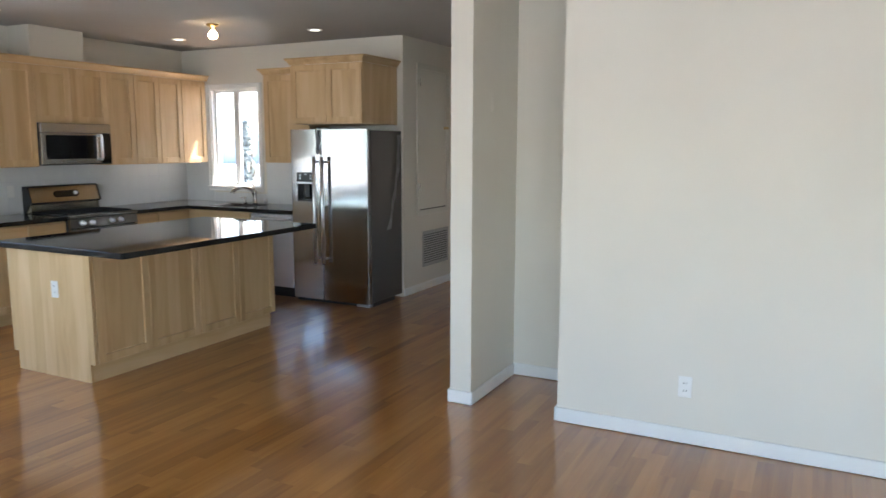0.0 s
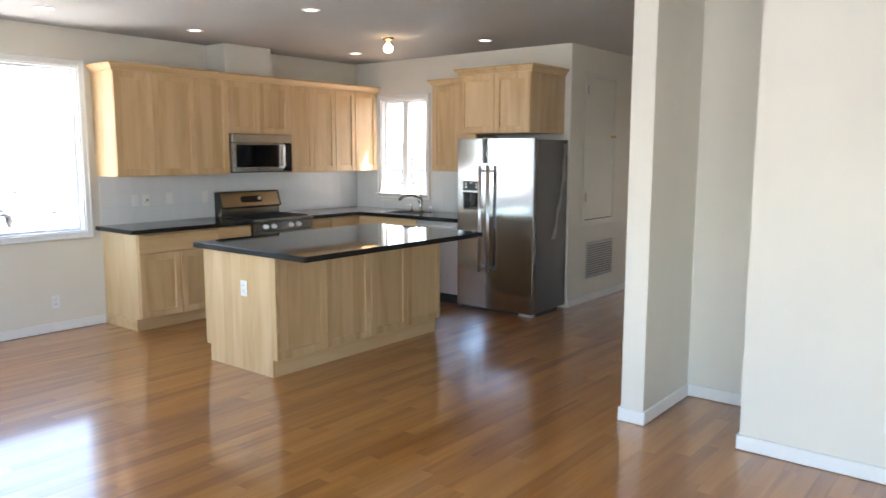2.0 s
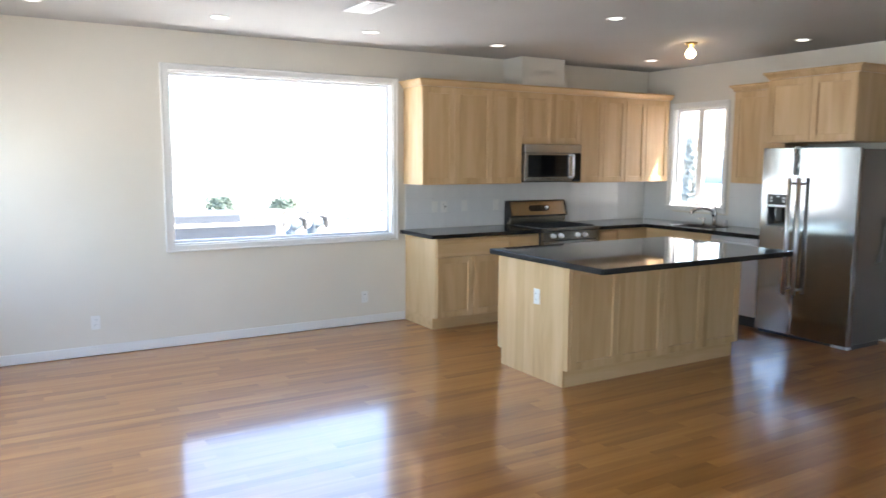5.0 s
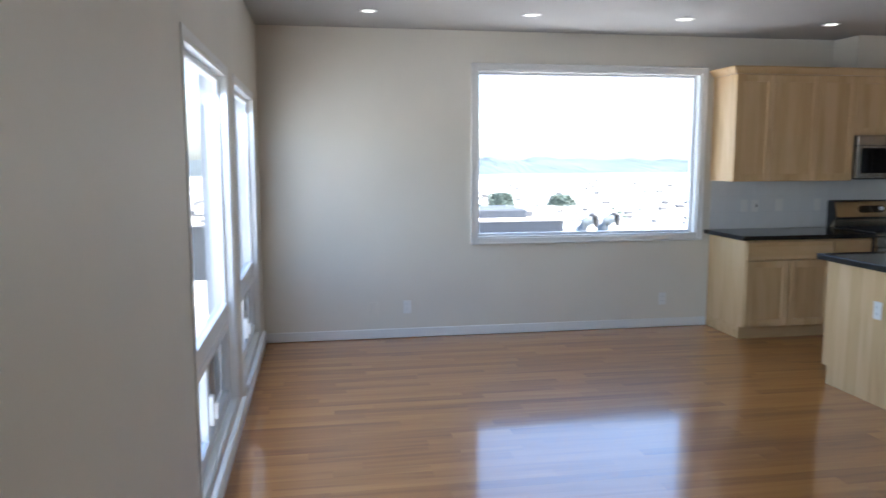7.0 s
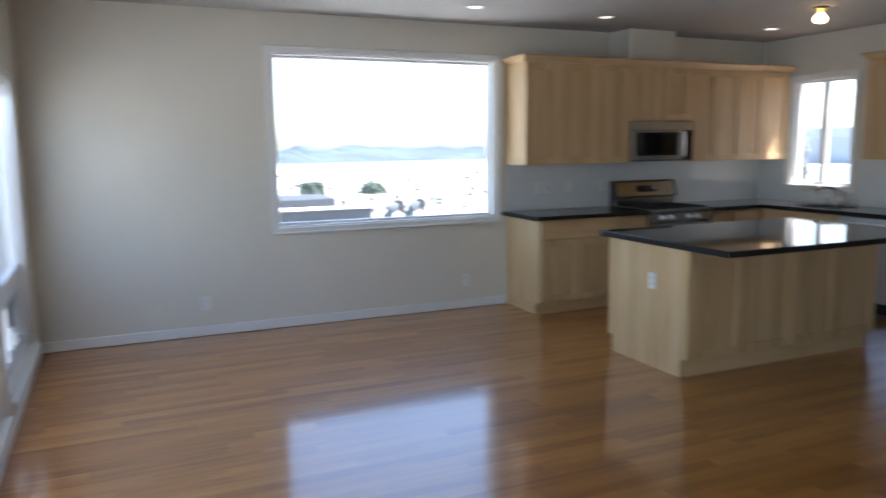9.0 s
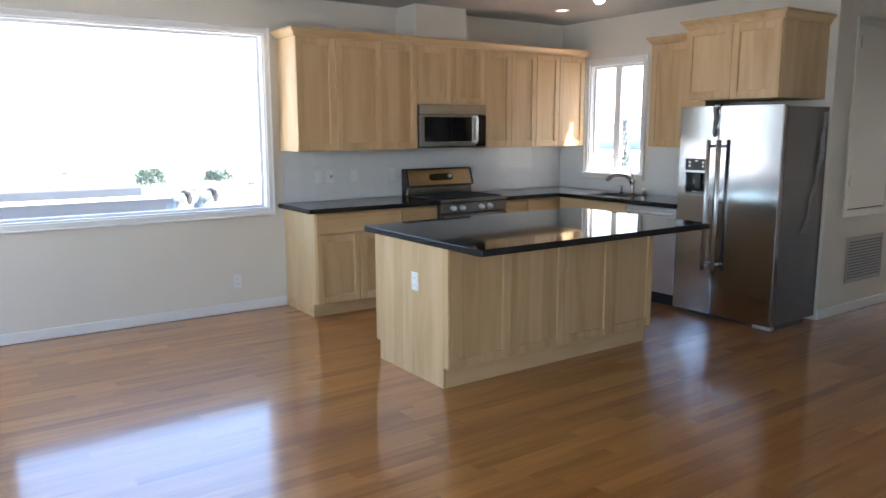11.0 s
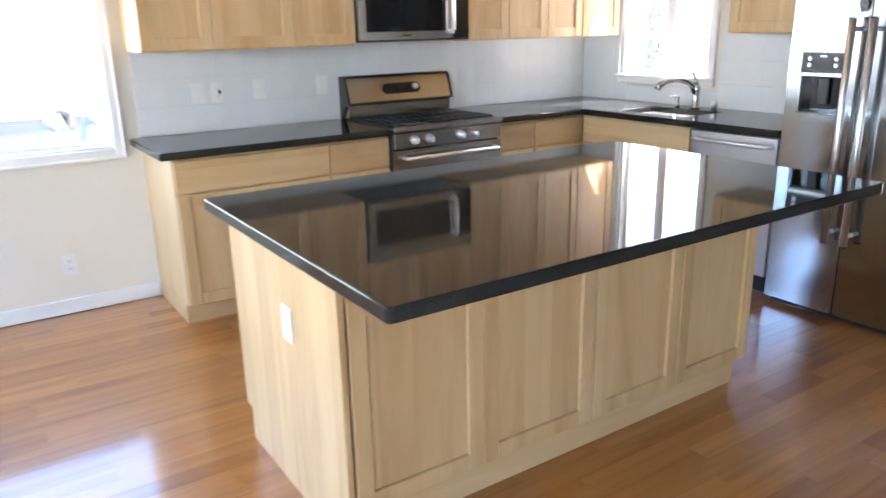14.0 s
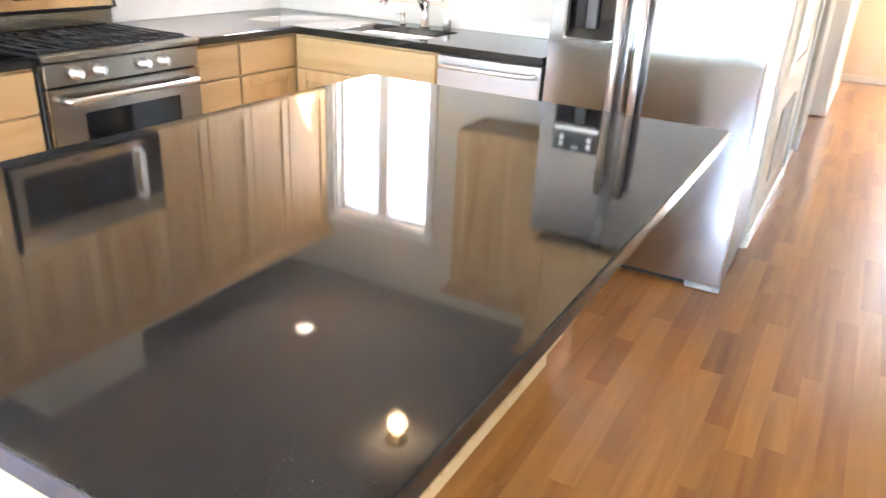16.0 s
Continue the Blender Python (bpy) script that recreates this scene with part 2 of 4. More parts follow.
IRON = plain("cast_iron", (0.018, 0.018, 0.018), 0.6)
TILE = plain("glazed_tile", (0.745, 0.76, 0.765), 0.12, 0.0, 0.04, 6.0)
GROUT = plain("grout", (0.66, 0.68, 0.68), 0.5)
PLASTIC = plain("white_plastic", (0.80, 0.80, 0.78), 0.35, 0.0, 0.03)
VINYL = plain("white_vinyl", (0.80, 0.81, 0.82), 0.4, 0.0, 0.03)
GREYMETAL = plain("painted_grille", (0.38, 0.37, 0.35), 0.5)
PANE = glass_pane("window_glass")
SCREEN = mesh_screen("insect_screen")
LENS = glow("lamp_lens", (1.0, 0.93, 0.82), 0.5)
BULB = glow("bulb_glow", (1.0, 0.72, 0.40), 2.4)
BRASS = plain("brass", (0.55, 0.40, 0.18), 0.3, 1.0)
FILM = plain("clear_film", (0.42, 0.42, 0.43), 0.2, 0.0, 0.3, 25.0)
STUCCO = paint("white_stucco", (0.70, 0.72, 0.74), 0.85, 0.08, 60.0, 0.4)
ROOF_GREY = plain("roof_grey", (0.050, 0.056, 0.066), 0.8, 0.0, 0.15, 3.0)
WING = paint("blue_white_stucco", (0.46, 0.49, 0.52), 0.85, 0.08, 60.0, 0.4)
HOUSE_BLUE = paint("blue_grey_stucco", (0.34, 0.37, 0.385), 0.85, 0.08, 6.0, 0.4)
ROOF_PALE = plain("pale_roofing", (0.55, 0.54, 0.52), 0.85, 0.0, 0.15, 2.0)
GALV = plain("galvanised_metal", (0.085, 0.105, 0.122), 0.6, 0.0, 0.15, 8.0)
GROUND = plain("dry_ground", (0.45, 0.43, 0.39), 0.95, 0.0, 0.25, 0.05)
LEAF = plain("foliage", (0.16, 0.20, 0.155), 0.8, 0.0, 0.4, 2.0)
# distance haze is put into the hills' base colour
HILL = plain("hill_haze_tint", (0.080, 0.104, 0.112), 1.0, 0.0, 0.45, 0.012)


def house_paint():
    m, t, bs = nodes_of("house_paint")
    g = t.nodes.new("ShaderNodeNewGeometry")
    t.links.new(ramp(t, g.outputs["Random Per Island"], [(0.0, (0.07, 0.07, 0.075)), (0.22, (0.15, 0.14, 0.13)), (0.4, (0.3, 0.28, 0.26)), (1.0, (0.75, 0.74, 0.72))]), bs.inputs["Base Color"])
    bs.inputs["Roughness"].default_value = 0.9
    return m


def leaf_paint():
    """Thin leaves that let some light through."""
    m = bpy.data.materials.new("thin_leaf")
    m.use_nodes = True
    t = m.node_tree
    bs = t.nodes["Principled BSDF"]
    bs.inputs["Base Color"].default_value = (0.22, 0.245, 0.24, 1)
    bs.inputs["Roughness"].default_value = 0.6
    tr = t.nodes.new("ShaderNodeBsdfTranslucent")
    tr.inputs[0].default_value = (0.42, 0.46, 0.45, 1)
    mix = node(t, "ShaderNodeMixShader")
    mix.inputs[0].default_value = 0.5
    t.links.new(bs.outputs[0], mix.inputs[1])
    t.links.new(tr.outputs[0], mix.inputs[2])
    t.links.new(mix.outputs[0], t.nodes["Material Output"].inputs[0])
    return m


THIN_LEAF = leaf_paint()
HOUSE = house_paint()
BARK = plain("bark", (0.12, 0.09, 0.06), 0.9)


# ---- building helpers ----
def box(bm, lo, hi, bevel=0.0, segments=1):
    r = bmesh.ops.create_cube(bm, size=1.0)
    vs = r["verts"]
    for v in vs:
        v.co = Vector([lo[i] if v.co[i] < 0 else hi[i] for i in range(3)])
    if bevel:
        es = list({e for v in vs for e in v.link_edges})
        bmesh.ops.bevel(bm, geom=es, offset=bevel, segments=segments, affect='EDGES', clamp_overlap=True)
    return bm


def boxes(*items, bevel=0.0, segments=1):
    bm = bmesh.new()
    for lo, hi in items:
        lo, hi = [min(a, b) for a, b in zip(lo, hi)], [max(a, b) for a, b in zip(lo, hi)]
        box(bm, lo, hi, bevel, segments)
    return bm


def slab(us, vs, holes, w0, w1, place, bevel=0.0, segments=2):
    """A plate on the grid us x vs, open in the cells named in holes, from w0 to w1; place maps (u, v, w) to the world."""
    bm = bmesh.new()
    full = {(i, j) for i in range(len(us) - 1) for j in range(len(vs) - 1)} - set(holes)
    pts = {}

    def vert(i, j, k):
        if (i, j, k) not in pts:
            pts[i, j, k] = bm.verts.new(place(us[i], vs[j], (w0, w1)[k]))
        return pts[i, j, k]

    for i, j in full:
        for k in (0, 1):
            bm.faces.new([vert(i, j, k), vert(i + 1, j, k), vert(i + 1, j + 1, k), vert(i, j + 1, k)])
        for (di, dj), (a, b) in {(-1, 0): ((0, 0), (0, 1)), (1, 0): ((1, 0), (1, 1)), (0, -1): ((0, 0), (1, 0)), (0, 1): ((0, 1), (1, 1))}.items():
            if (i + di, j + dj) not in full:
                bm.faces.new([vert(i + a[0], j + a[1], 0), vert(i + b[0], j + b[1], 0), vert(i + b[0], j + b[1], 1), vert(i + a[0], j + a[1], 1)])
    bmesh.ops.recalc_face_normals(bm, faces=bm.faces)
    if bevel:
        sharp = [e for e in bm.edges if len(e.link_faces) == 2 and e.calc_face_angle() > 1.0]
        bmesh.ops.bevel(bm, geom=sharp, offset=bevel, segments=segments, affect='EDGES', clamp_overlap=True)
    return bm


def tube(path, radius, sides=12, cap=True):
    """A round bar along a list of points."""
    bm = bmesh.new()
    path = [Vector(p) for p in path]
    rings = []
    up = Vector((0.013, 0.021, 1))
    for i, p in enumerate(path):
        d = (path[min(i + 1, len(path) - 1)] - path[max(i - 1, 0)]).normalized()
        ref = up if abs(d.dot(up.normalized())) < 0.95 else Vector((1, 0.02, 0))
        a = d.cross(ref).normalized()
        c = d.cross(a)
        r = radius[i] if isinstance(radius, (list, tuple)) else radius
        rings.append([bm.verts.new(p + (a * math.cos(q) + c * math.sin(q)) * r) for q in (2 * math.pi * k / sides for k in range(sides))])
    for r0, r1 in zip(rings, rings[1:]):
        for k in range(sides):
            bm.faces.new([r0[k], r0[(k + 1) % sides], r1[(k + 1) % sides], r1[k]])
    if cap:
        bm.faces.new(rings[0])
        bm.faces.new(rings[-1])
    bmesh.ops.recalc_face_normals(bm, faces=bm.faces)
    for f in bm.faces:
        f.smooth = len(f.verts) == 4
    return bm


def lathe(profile, centre, axis="z", sides=24):
    """A turned shape: profile of (radius, height) round an axis through centre."""
    bm = bmesh.new()
    rings = []
    for r, h in profile:
        ring = []
        for k in range(sides):
            q = 2 * math.pi * k / sides
            a, b = r * math.cos(q), r * math.sin(q)
            v = {"z": (a, b, h), "x": (h, a, b), "y": (a, h, b)}[axis]
            ring.append(bm.verts.new(Vector(centre) + Vector(v)))
        rings.append(ring)
    for r0, r1 in zip(rings, rings[1:]):
        for k in range(sides):
            bm.faces.new([r0[k], r0[(k + 1) % sides], r1[(k + 1) % sides], r1[k]])
    bm.faces.new(rings[0])
    bm.faces.new(rings[-1])
    bmesh.ops.recalc_face_normals(bm, faces=bm.faces)
    for f in bm.faces:
        f.smooth = len(f.verts) == 4
    return bm


def rounded_slab(x0, x1, y0, y1, z0, z1, r, e, seg=6):
    """A slab with rounded corners in plan and eased edges."""
    bm = bmesh.new()
    rings = []
    for inset, z in ((e, z0), (e * 0.3, z0 + e * 0.3), (0, z0 + e), (0, z1 - e), (e * 0.3, z1 - e * 0.3), (e, z1)):
        ring = []
        for cx, cy, a0 in ((x1 - r, y1 - r, 0), (x0 + r, y1 - r, 90), (x0 + r, y0 + r, 180), (x1 - r, y0 + r, 270)):
            for k in range(seg + 1):
                a = radians(a0 + 90 * k / seg)
                ring.append(bm.verts.new((cx + (r - inset) * math.cos(a), cy + (r - inset) * math.sin(a), z)))
        rings.append(ring)
    n = len(rings[0])
    for a, b in zip(rings, rings[1:]):
        for k in range(n):
            bm.faces.new([a[k], a[(k + 1) % n], b[(k + 1) % n], b[k]])
    bm.faces.new(rings[0])
    bm.faces.new(rings[-1])
    bmesh.ops.recalc_face_normals(bm, faces=bm.faces)
    return bm


def mesh_object(name, bm, material):
    me = bpy.data.meshes.new(name)
    bm.to_mesh(me)
    bm.free()
    me.materials.append(material)
    return new(name, me)


def part(name, bm, material, parent, label=""):
    ob = mesh_object(name, bm, material)
    ob.parent = parent
    ob.matrix_parent_inverse = Matrix.Translation(-parent.location)
    return tagged(ob, label)


def thing(name, base, label, category, group="", kind=""):
    ob = new(name)
    ob.empty_display_size = 0.1
    ob.location = base
    return tagged(ob, label, category, group, kind)


def structure(name, bm, material, label, category):
    return tagged(mesh_object(name, bm, material), label, category, kind="structure")


def on_x(u, v, w):
    return (w, u, v)


def on_y(u, v, w):
    return (u, w, v)


def on_z(u, v, w):
    return (u, v, w)


# ---- the shell ----
H = 2.66
WEST, SOUTH, NORTH, EAST = -6.42, -0.585, 6.80, 3.0
HALL_W, HALL_E, END = -3.40, -1.55, 13.0
BIG_Y, NOOK_Y = 4.175, 4.88
PW = (1.275, 3.36, 0.873, 2.335)
SW = (-5.985, -5.275, 1.095, 2.205)
LW = [(-4.29, -2.955), (-5.955, -4.62)]
LW_Z = (0.20, 2.035)
HW = (-2.3, -1.65, 0.05, 2.05)
GD = (-1.05, 2.3, 0.0, 2.06)

structure("wall_west", slab([SOUTH - 0.15, PW[0], PW[1], NORTH + 0.15], [-0.05, PW[2], PW[3], H + 0.1], [(1, 1)], WEST - 0.16, WEST, on_x), WALL,
          "cream painted wall with the wide picture window", "wall")
structure("wall_south", slab([WEST, LW[1][0], LW[1][1], LW[0][0], LW[0][1], GD[0], GD[1], EAST], [-0.05, 0.01, LW_Z[0], LW_Z[1], GD[3], H + 0.1],
                             [(1, 2), (3, 2), (5, 1), (5, 2), (5, 3)], SOUTH - 0.11, SOUTH, on_y), WALL,
          "cream painted wall with two tall windows", "wall")
structure("wall_north", slab([WEST, SW[0], SW[1], HALL_W], [-0.05, SW[2], SW[3], H + 0.1], [(1, 1)], NORTH, NORTH + 0.15, on_y), WALL,
          "cream painted kitchen wall behind the sink", "wall")
HD = (8.30, 9.12, 2.30)      # doorway in the hall wall
structure("wall_hall_west", slab([NORTH + 0.15, HD[0], HD[1], 9.5], [-0.05, 0.001, HD[2], H + 0.1], [(1, 1)], HALL_W - 0.15, HALL_W, on_x), WALL, "cream painted hall wall beside the refrigerator", "wall")
structure("wall_closet", slab([HALL_W - 1.1, HALL_W - 1.0, HALL_W - 0.151], [HD[0] - 0.2, HD[0] - 0.1, HD[1] + 0.1, HD[1] + 0.2], [(1, 1)], -0.05, H + 0.1, on_z), WALL, "cream painted walls of the dark room off the hall", "wall")
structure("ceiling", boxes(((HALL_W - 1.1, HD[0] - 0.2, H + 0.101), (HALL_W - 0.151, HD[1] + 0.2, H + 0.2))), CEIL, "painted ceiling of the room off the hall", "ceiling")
structure("trim", slab([HD[0] - 0.07, HD[0], HD[1], HD[1] + 0.07], [0.003, HD[2], HD[2] + 0.07], [(1, 0)], HALL_W + 0.0005, HALL_W + 0.018, on_x, 0.003, 1), TRIM, "white casing round the hall doorway", "casing")
structure("wall_hall_recess", boxes(((HALL_W - 0.37, 9.5, -0.05), (HALL_W - 0.2, 10.7, H + 0.1))), WALL, "cream painted recess of the hall wall", "wall")
structure("wall_hall_end", boxes(((HALL_W - 0.199, 10.62, -0.05), (HALL_W + 0.1, END, H + 0.1))), WALL, "cream painted wall at the far end of the hall", "wall")
structure("wall_hall_east", boxes(((HALL_E, BIG_Y, -0.05), (-1.41, END, H + 0.1))), WALL, "end of a cream painted partition wall", "wall")
structure("wall_nook", boxes(((-1.41, NOOK_Y, -0.05), (-0.86, NOOK_Y + 0.12, H + 0.1))), WALL, "cream painted back of a shallow nook", "wall")
structure("wall_living", boxes(((-0.86, BIG_Y, -0.05), (EAST, NOOK_Y + 0.12, H + 0.1))), WALL, "large plain off-white living room wall", "wall")
structure("wall_east", boxes(((EAST, SOUTH - 0.15, -0.05), (EAST + 0.15, NOOK_Y, H + 0.1))), WALL, "plain cream wall closing the living room", "wall")
structure("wall_hall_end", slab([HALL_W, HW[0], HW[1], -1.41], [-0.05, HW[2], HW[3], H + 0.1], [(1, 1)], END, END + 0.15, on_y), WALL, "cream wall at the end of the hall", "wall")
structure("ceiling", slab([WEST - 0.16, HALL_W - 0.37, -1.41, EAST + 0.15], [SOUTH - 0.15, NORTH + 0.15, END + 0.15], [(0, 1), (2, 1)], H + 0.002, H + 0.2, on_z), CEIL, "flat painted ceiling, shade put into its light grey colour", "ceiling")
structure("wall_chase", boxes(((WEST, 4.68, 2.30), (-6.10, 5.245, H))), WALL, "boxed-in duct above the microwave cabinet", "duct")

# baseboards
BB, BT = 0.085, 0.014


def baseboard(lo, hi, label="white painted baseboard along the wall"):
    structure("baseboard", boxes(((lo[0], lo[1], 0.003), (hi[0], hi[1], BB)), bevel=0.004), TRIM, label, "baseboard")


baseboard((WEST, SOUTH + BT), (WEST + BT, 3.49))
baseboard((WEST, SOUTH), (GD[0] - 0.075, SOUTH + BT))
baseboard((GD[1] + 0.075, SOUTH), (EAST, SOUTH + BT))
baseboard((HALL_W, NORTH), (HALL_W + BT, HD[0] - 0.07))
baseboard((HALL_W, HD[1] + 0.07), (HALL_W + BT, 9.38))
baseboard((HALL_E - BT, BIG_Y - BT), (-1.41 + BT, BIG_Y))
baseboard((-1.41, BIG_Y), (-1.41 + BT, NOOK_Y - BT))
baseboard((HALL_E - BT, BIG_Y), (HALL_E, END))
baseboard((-1.41, NOOK_Y - BT), (-0.86, NOOK_Y))
baseboard((-0.86 - BT, BIG_Y - BT), (-0.86, NOOK_Y - BT))
baseboard((-0.86, BIG_Y - BT), (EAST, BIG_Y))
baseboard((HALL_W - 0.2, 10.62 - BT), (HALL_W + 0.1, 10.62))
baseboard((HALL_W + 0.1, 10.62), (HALL_W + 0.1 + BT, END))
baseboard((HALL_W + 0.12, END - BT), (HALL_E - BT, END))


# ---- windows ----
def window(name, place, u0, u1, v0, v1, face, inward, label, mull=(), rails=(), casing=0.075, stool=True, glass_at=0.09, bar=0.035, depth=0.13, proud=0.019):
    """A window in a wall whose room face is at `face`; inward is +1 or -1, the way into the room along the wall's normal."""
    root = thing(name, place((u0 + u1) / 2, v0, face), label, "window", kind="structure")

    def rect(a0, a1, b0, b1, w0, w1):
        return place(a0, b0, w0), place(a1, b1, w1)

    c0, c1 = face + inward * 0.001, face + inward * proud
    b0 = v0 - casing
    part("casing", boxes(rect(u0 - casing, u0, b0, v1 + casing, c0, c1), rect(u1, u1 + casing, b0, v1 + casing, c0, c1),
                         rect(u0, u1, v1, v1 + casing, c0, c1), rect(u0, u1, b0, v0, c0, c1), bevel=0.004), TRIM, root)
    o, c2 = casing + 0.002, face + inward * 0.027
    if proud > 0.01:
        part("back_band", boxes(rect(u0 - o, u0 - o + 0.016, b0 - 0.002, v1 + o, c0, c2), rect(u1 + o - 0.016, u1 + o, b0 - 0.002, v1 + o, c0, c2),
                            rect(u0 - o + 0.016, u1 + o - 0.016, v1 + o - 0.016, v1 + o, c0, c2), rect(u0 - o + 0.016, u1 + o - 0.016, b0 - 0.002, b0 + 0.014, c0, c2), bevel=0.004), TRIM, root)
    # reveal boards lining the opening
    d = face - inward * depth
    part("jamb", boxes(rect(u0, u0 + 0.012, v0 + 0.012, v1 - 0.012, face, d), rect(u1 - 0.012, u1, v0 + 0.012, v1 - 0.012, face, d),
                       rect(u0, u1, v1 - 0.012, v1, face, d), rect(u0, u1, v0, v0 + 0.012, face, d)), TRIM, root)
    if stool:
        part("window_sill", boxes(rect(u0 - casing - 0.01, u1 + casing + 0.01, v0 - 0.018, v0 + 0.006, face + inward * 0.019, face + inward * 0.045), bevel=0.004), TRIM, root)
    g = face - inward * glass_at
    f0, f1 = g - inward * 0.02, g + inward * 0.02
    a, b, c, e = u0 + 0.012, u1 - 0.012, v0 + 0.012, v1 - 0.012
    items = [rect(a, a + bar, c, e, f0, f1), rect(b - bar, b, c, e, f0, f1), rect(a + bar, b - bar, e - bar, e, f0, f1), rect(a + bar, b - bar, c, c + bar, f0, f1)]
    for mu, half in mull:
        items.append(rect(mu - half, mu + half, c + bar, e - bar, f0, f1))
    for rv, half in rails:
        items.append(rect(a + bar, b - bar, rv - half, rv + half, f0, g + inward * 0.028))
    part("window_frame", boxes(*items, bevel=0.003), VINYL, root)
    us = [a + bar] + [q for mu, half in mull for q in (mu - half, mu + half)] + [b - bar]
    vs = [c + bar] + [q for rv, half in rails for q in (rv - half, rv + half)] + [e - bar]
    for i in range(0, len(us), 2):
        for j in range(0, len(vs), 2):
            pane = part("pane", boxes(rect(us[i] + 0.001, us[i + 1] - 0.001, vs[j] + 0.001, vs[j + 1] - 0.001, g - 0.002, g + 0.002)), PANE, root)
            pane.visible_shadow = False
    return root


window("window_1", on_x, *PW, WEST, 1, "wide white-framed picture window looking over the town", stool=False, casing=0.055, bar=0.022)
window("window_2", on_y, *SW, NORTH, -1, "small white sliding window above the sink", mull=[(-5.645, 0.04)], casing=0.055, bar=0.025, glass_at=0.07)
for k, (a, b) in enumerate(LW):
    w = window("window_%d" % (3 + k), on_y, a, b, *LW_Z, SOUTH, 1, "tall white window with a small opening vent below", rails=[(0.735, 0.045)], casing=0.04, glass_at=0.06, bar=0.028, depth=0.1, proud=0.006)
    # vent sash inside the lower light, with its latch
    z0, z1 = LW_Z[0] + 0.05, 0.685
    y0, y1 = SOUTH - 0.075, SOUTH - 0.03
    a2, b2 = a + 0.05, b - 0.05
    sash = part("vent_sash", boxes(((a2, y0, z0), (a2 + 0.045, y1, z1)), ((b2 - 0.045, y0, z0), (b2, y1, z1)), ((a2 + 0.045, y0, z1 - 0.045), (b2 - 0.045, y1, z1)),
                                   ((a2 + 0.045, y0, z0), (b2 - 0.045, y1, z0 + 0.045)), ((b2 - 0.45, y0, z0 + 0.045), (b2 - 0.405, y1, z1 - 0.045)), bevel=0.004), VINYL, w)
    part("latch", boxes(((b2 - 0.447, y1, 0.37), (b2 - 0.408, y1 + 0.024, 0.51)), ((b2 - 0.441, y1 + 0.022, 0.40), (b2 - 0.414, y1 + 0.042, 0.475)), bevel=0.004), PLASTIC, w, "small white sash latch")
    part("insect_screen", boxes(((a2 + 0.045, SOUTH - 0.0775, z0 + 0.045), (b2 - 0.45, SOUTH - 0.0765, z1 - 0.045))), SCREEN, w, "fine grey insect screen")
w = window("window_5", on_y, *GD, SOUTH, 1, "white glazed patio door in the living room", mull=[((GD[0] + GD[1]) / 2, 0.05)], casing=0.075, stool=False, bar=0.07)
window("window_6", on_y, *HW, END, -1, "white glazed door at the far end of the hall", casing=0.07, stool=False, bar=0.08)
# ---- kitchen cabinets ----
def face_x(f):
    """Places (u, v, w) on a front that looks along +x at x = f; w is proud of it."""
    return lambda u, v, w: (f + w, u, v)


def face_y(f):
    """Places (u, v, w) on a front that looks along -y at y = f."""
    return lambda u, v, w: (u, f - w, v)


def shaker(parent, place, u0, u1, v0, v1, upright, rail=0.06):
    """A flat-panel framed cabinet door."""
    g = 0.0016
    u0, u1, v0, v1 = u0 + g, u1 - g, v0 + g, v1 - g

    def rect(a0, a1, b0, b1, w0, w1):
        return place(a0, b0, w0), place(a1, b1, w1)

    door = part("door", boxes(rect(u0, u0 + rail, v0, v1, 0.001, 0.021), rect(u1 - rail, u1, v0, v1, 0.001, 0.021),
                              rect(u0 + rail, u1 - rail, v1 - rail, v1, 0.001, 0.0205), rect(u0 + rail, u1 - rail, v0, v0 + rail, 0.001, 0.0205), bevel=0.0022), MAPLE[upright], parent)
    part("panel", boxes(rect(u0 + rail, u1 - rail, v0 + rail, v1 - rail, 0.002, 0.008)), MAPLE[upright], door)
    return door


def drawer(parent, place, u0, u1, v0, v1, level):
    g = 0.0016
    return part("drawer_front", boxes((place(u0 + g, v0 + g, 0.001), place(u1 - g, v1 - g, 0.021)), bevel=0.003), MAPLE[level], parent)


UPF = -6.05      # front of the upper boxes on the range wall
UZ0, UZ1 = 1.368, 2.298


def upper_x(y0, y1, splits, label, z0=UZ0):
    c = thing("wall_cabinet", (WEST, (y0 + y1) / 2, z0), label, "cabinet", "wall cabinets over the range counter")
    part("body", boxes(((WEST + 0.001, y0 + 0.0006, z0), (UPF, y1 - 0.0006, UZ1)), bevel=0.0012), MAPLE["z"], c)
    e = [y0, *splits, y1]
    for a, b in zip(e, e[1:]):
        shaker(c, face_x(UPF), a, b, z0 + 0.004, UZ1 - 0.004, "z")
    return c


upper_x(3.48, 4.28, [3.84], "natural maple wall cabinet with two flat-panel doors")
upper_x(4.28, 4.648, [], "narrow natural maple wall cabinet with one door")
upper_x(4.648, 5.425, [5.02], "short natural maple cabinet above the microwave", z0=1.775)
upper_x(5.425, 5.755, [], "narrow natural maple wall cabinet with one door")
upper_x(5.755, 6.085, [], "narrow natural maple wall cabinet with one door")
upper_x(6.085, 6.765, [6.40], "natural maple corner wall cabinet with two doors")


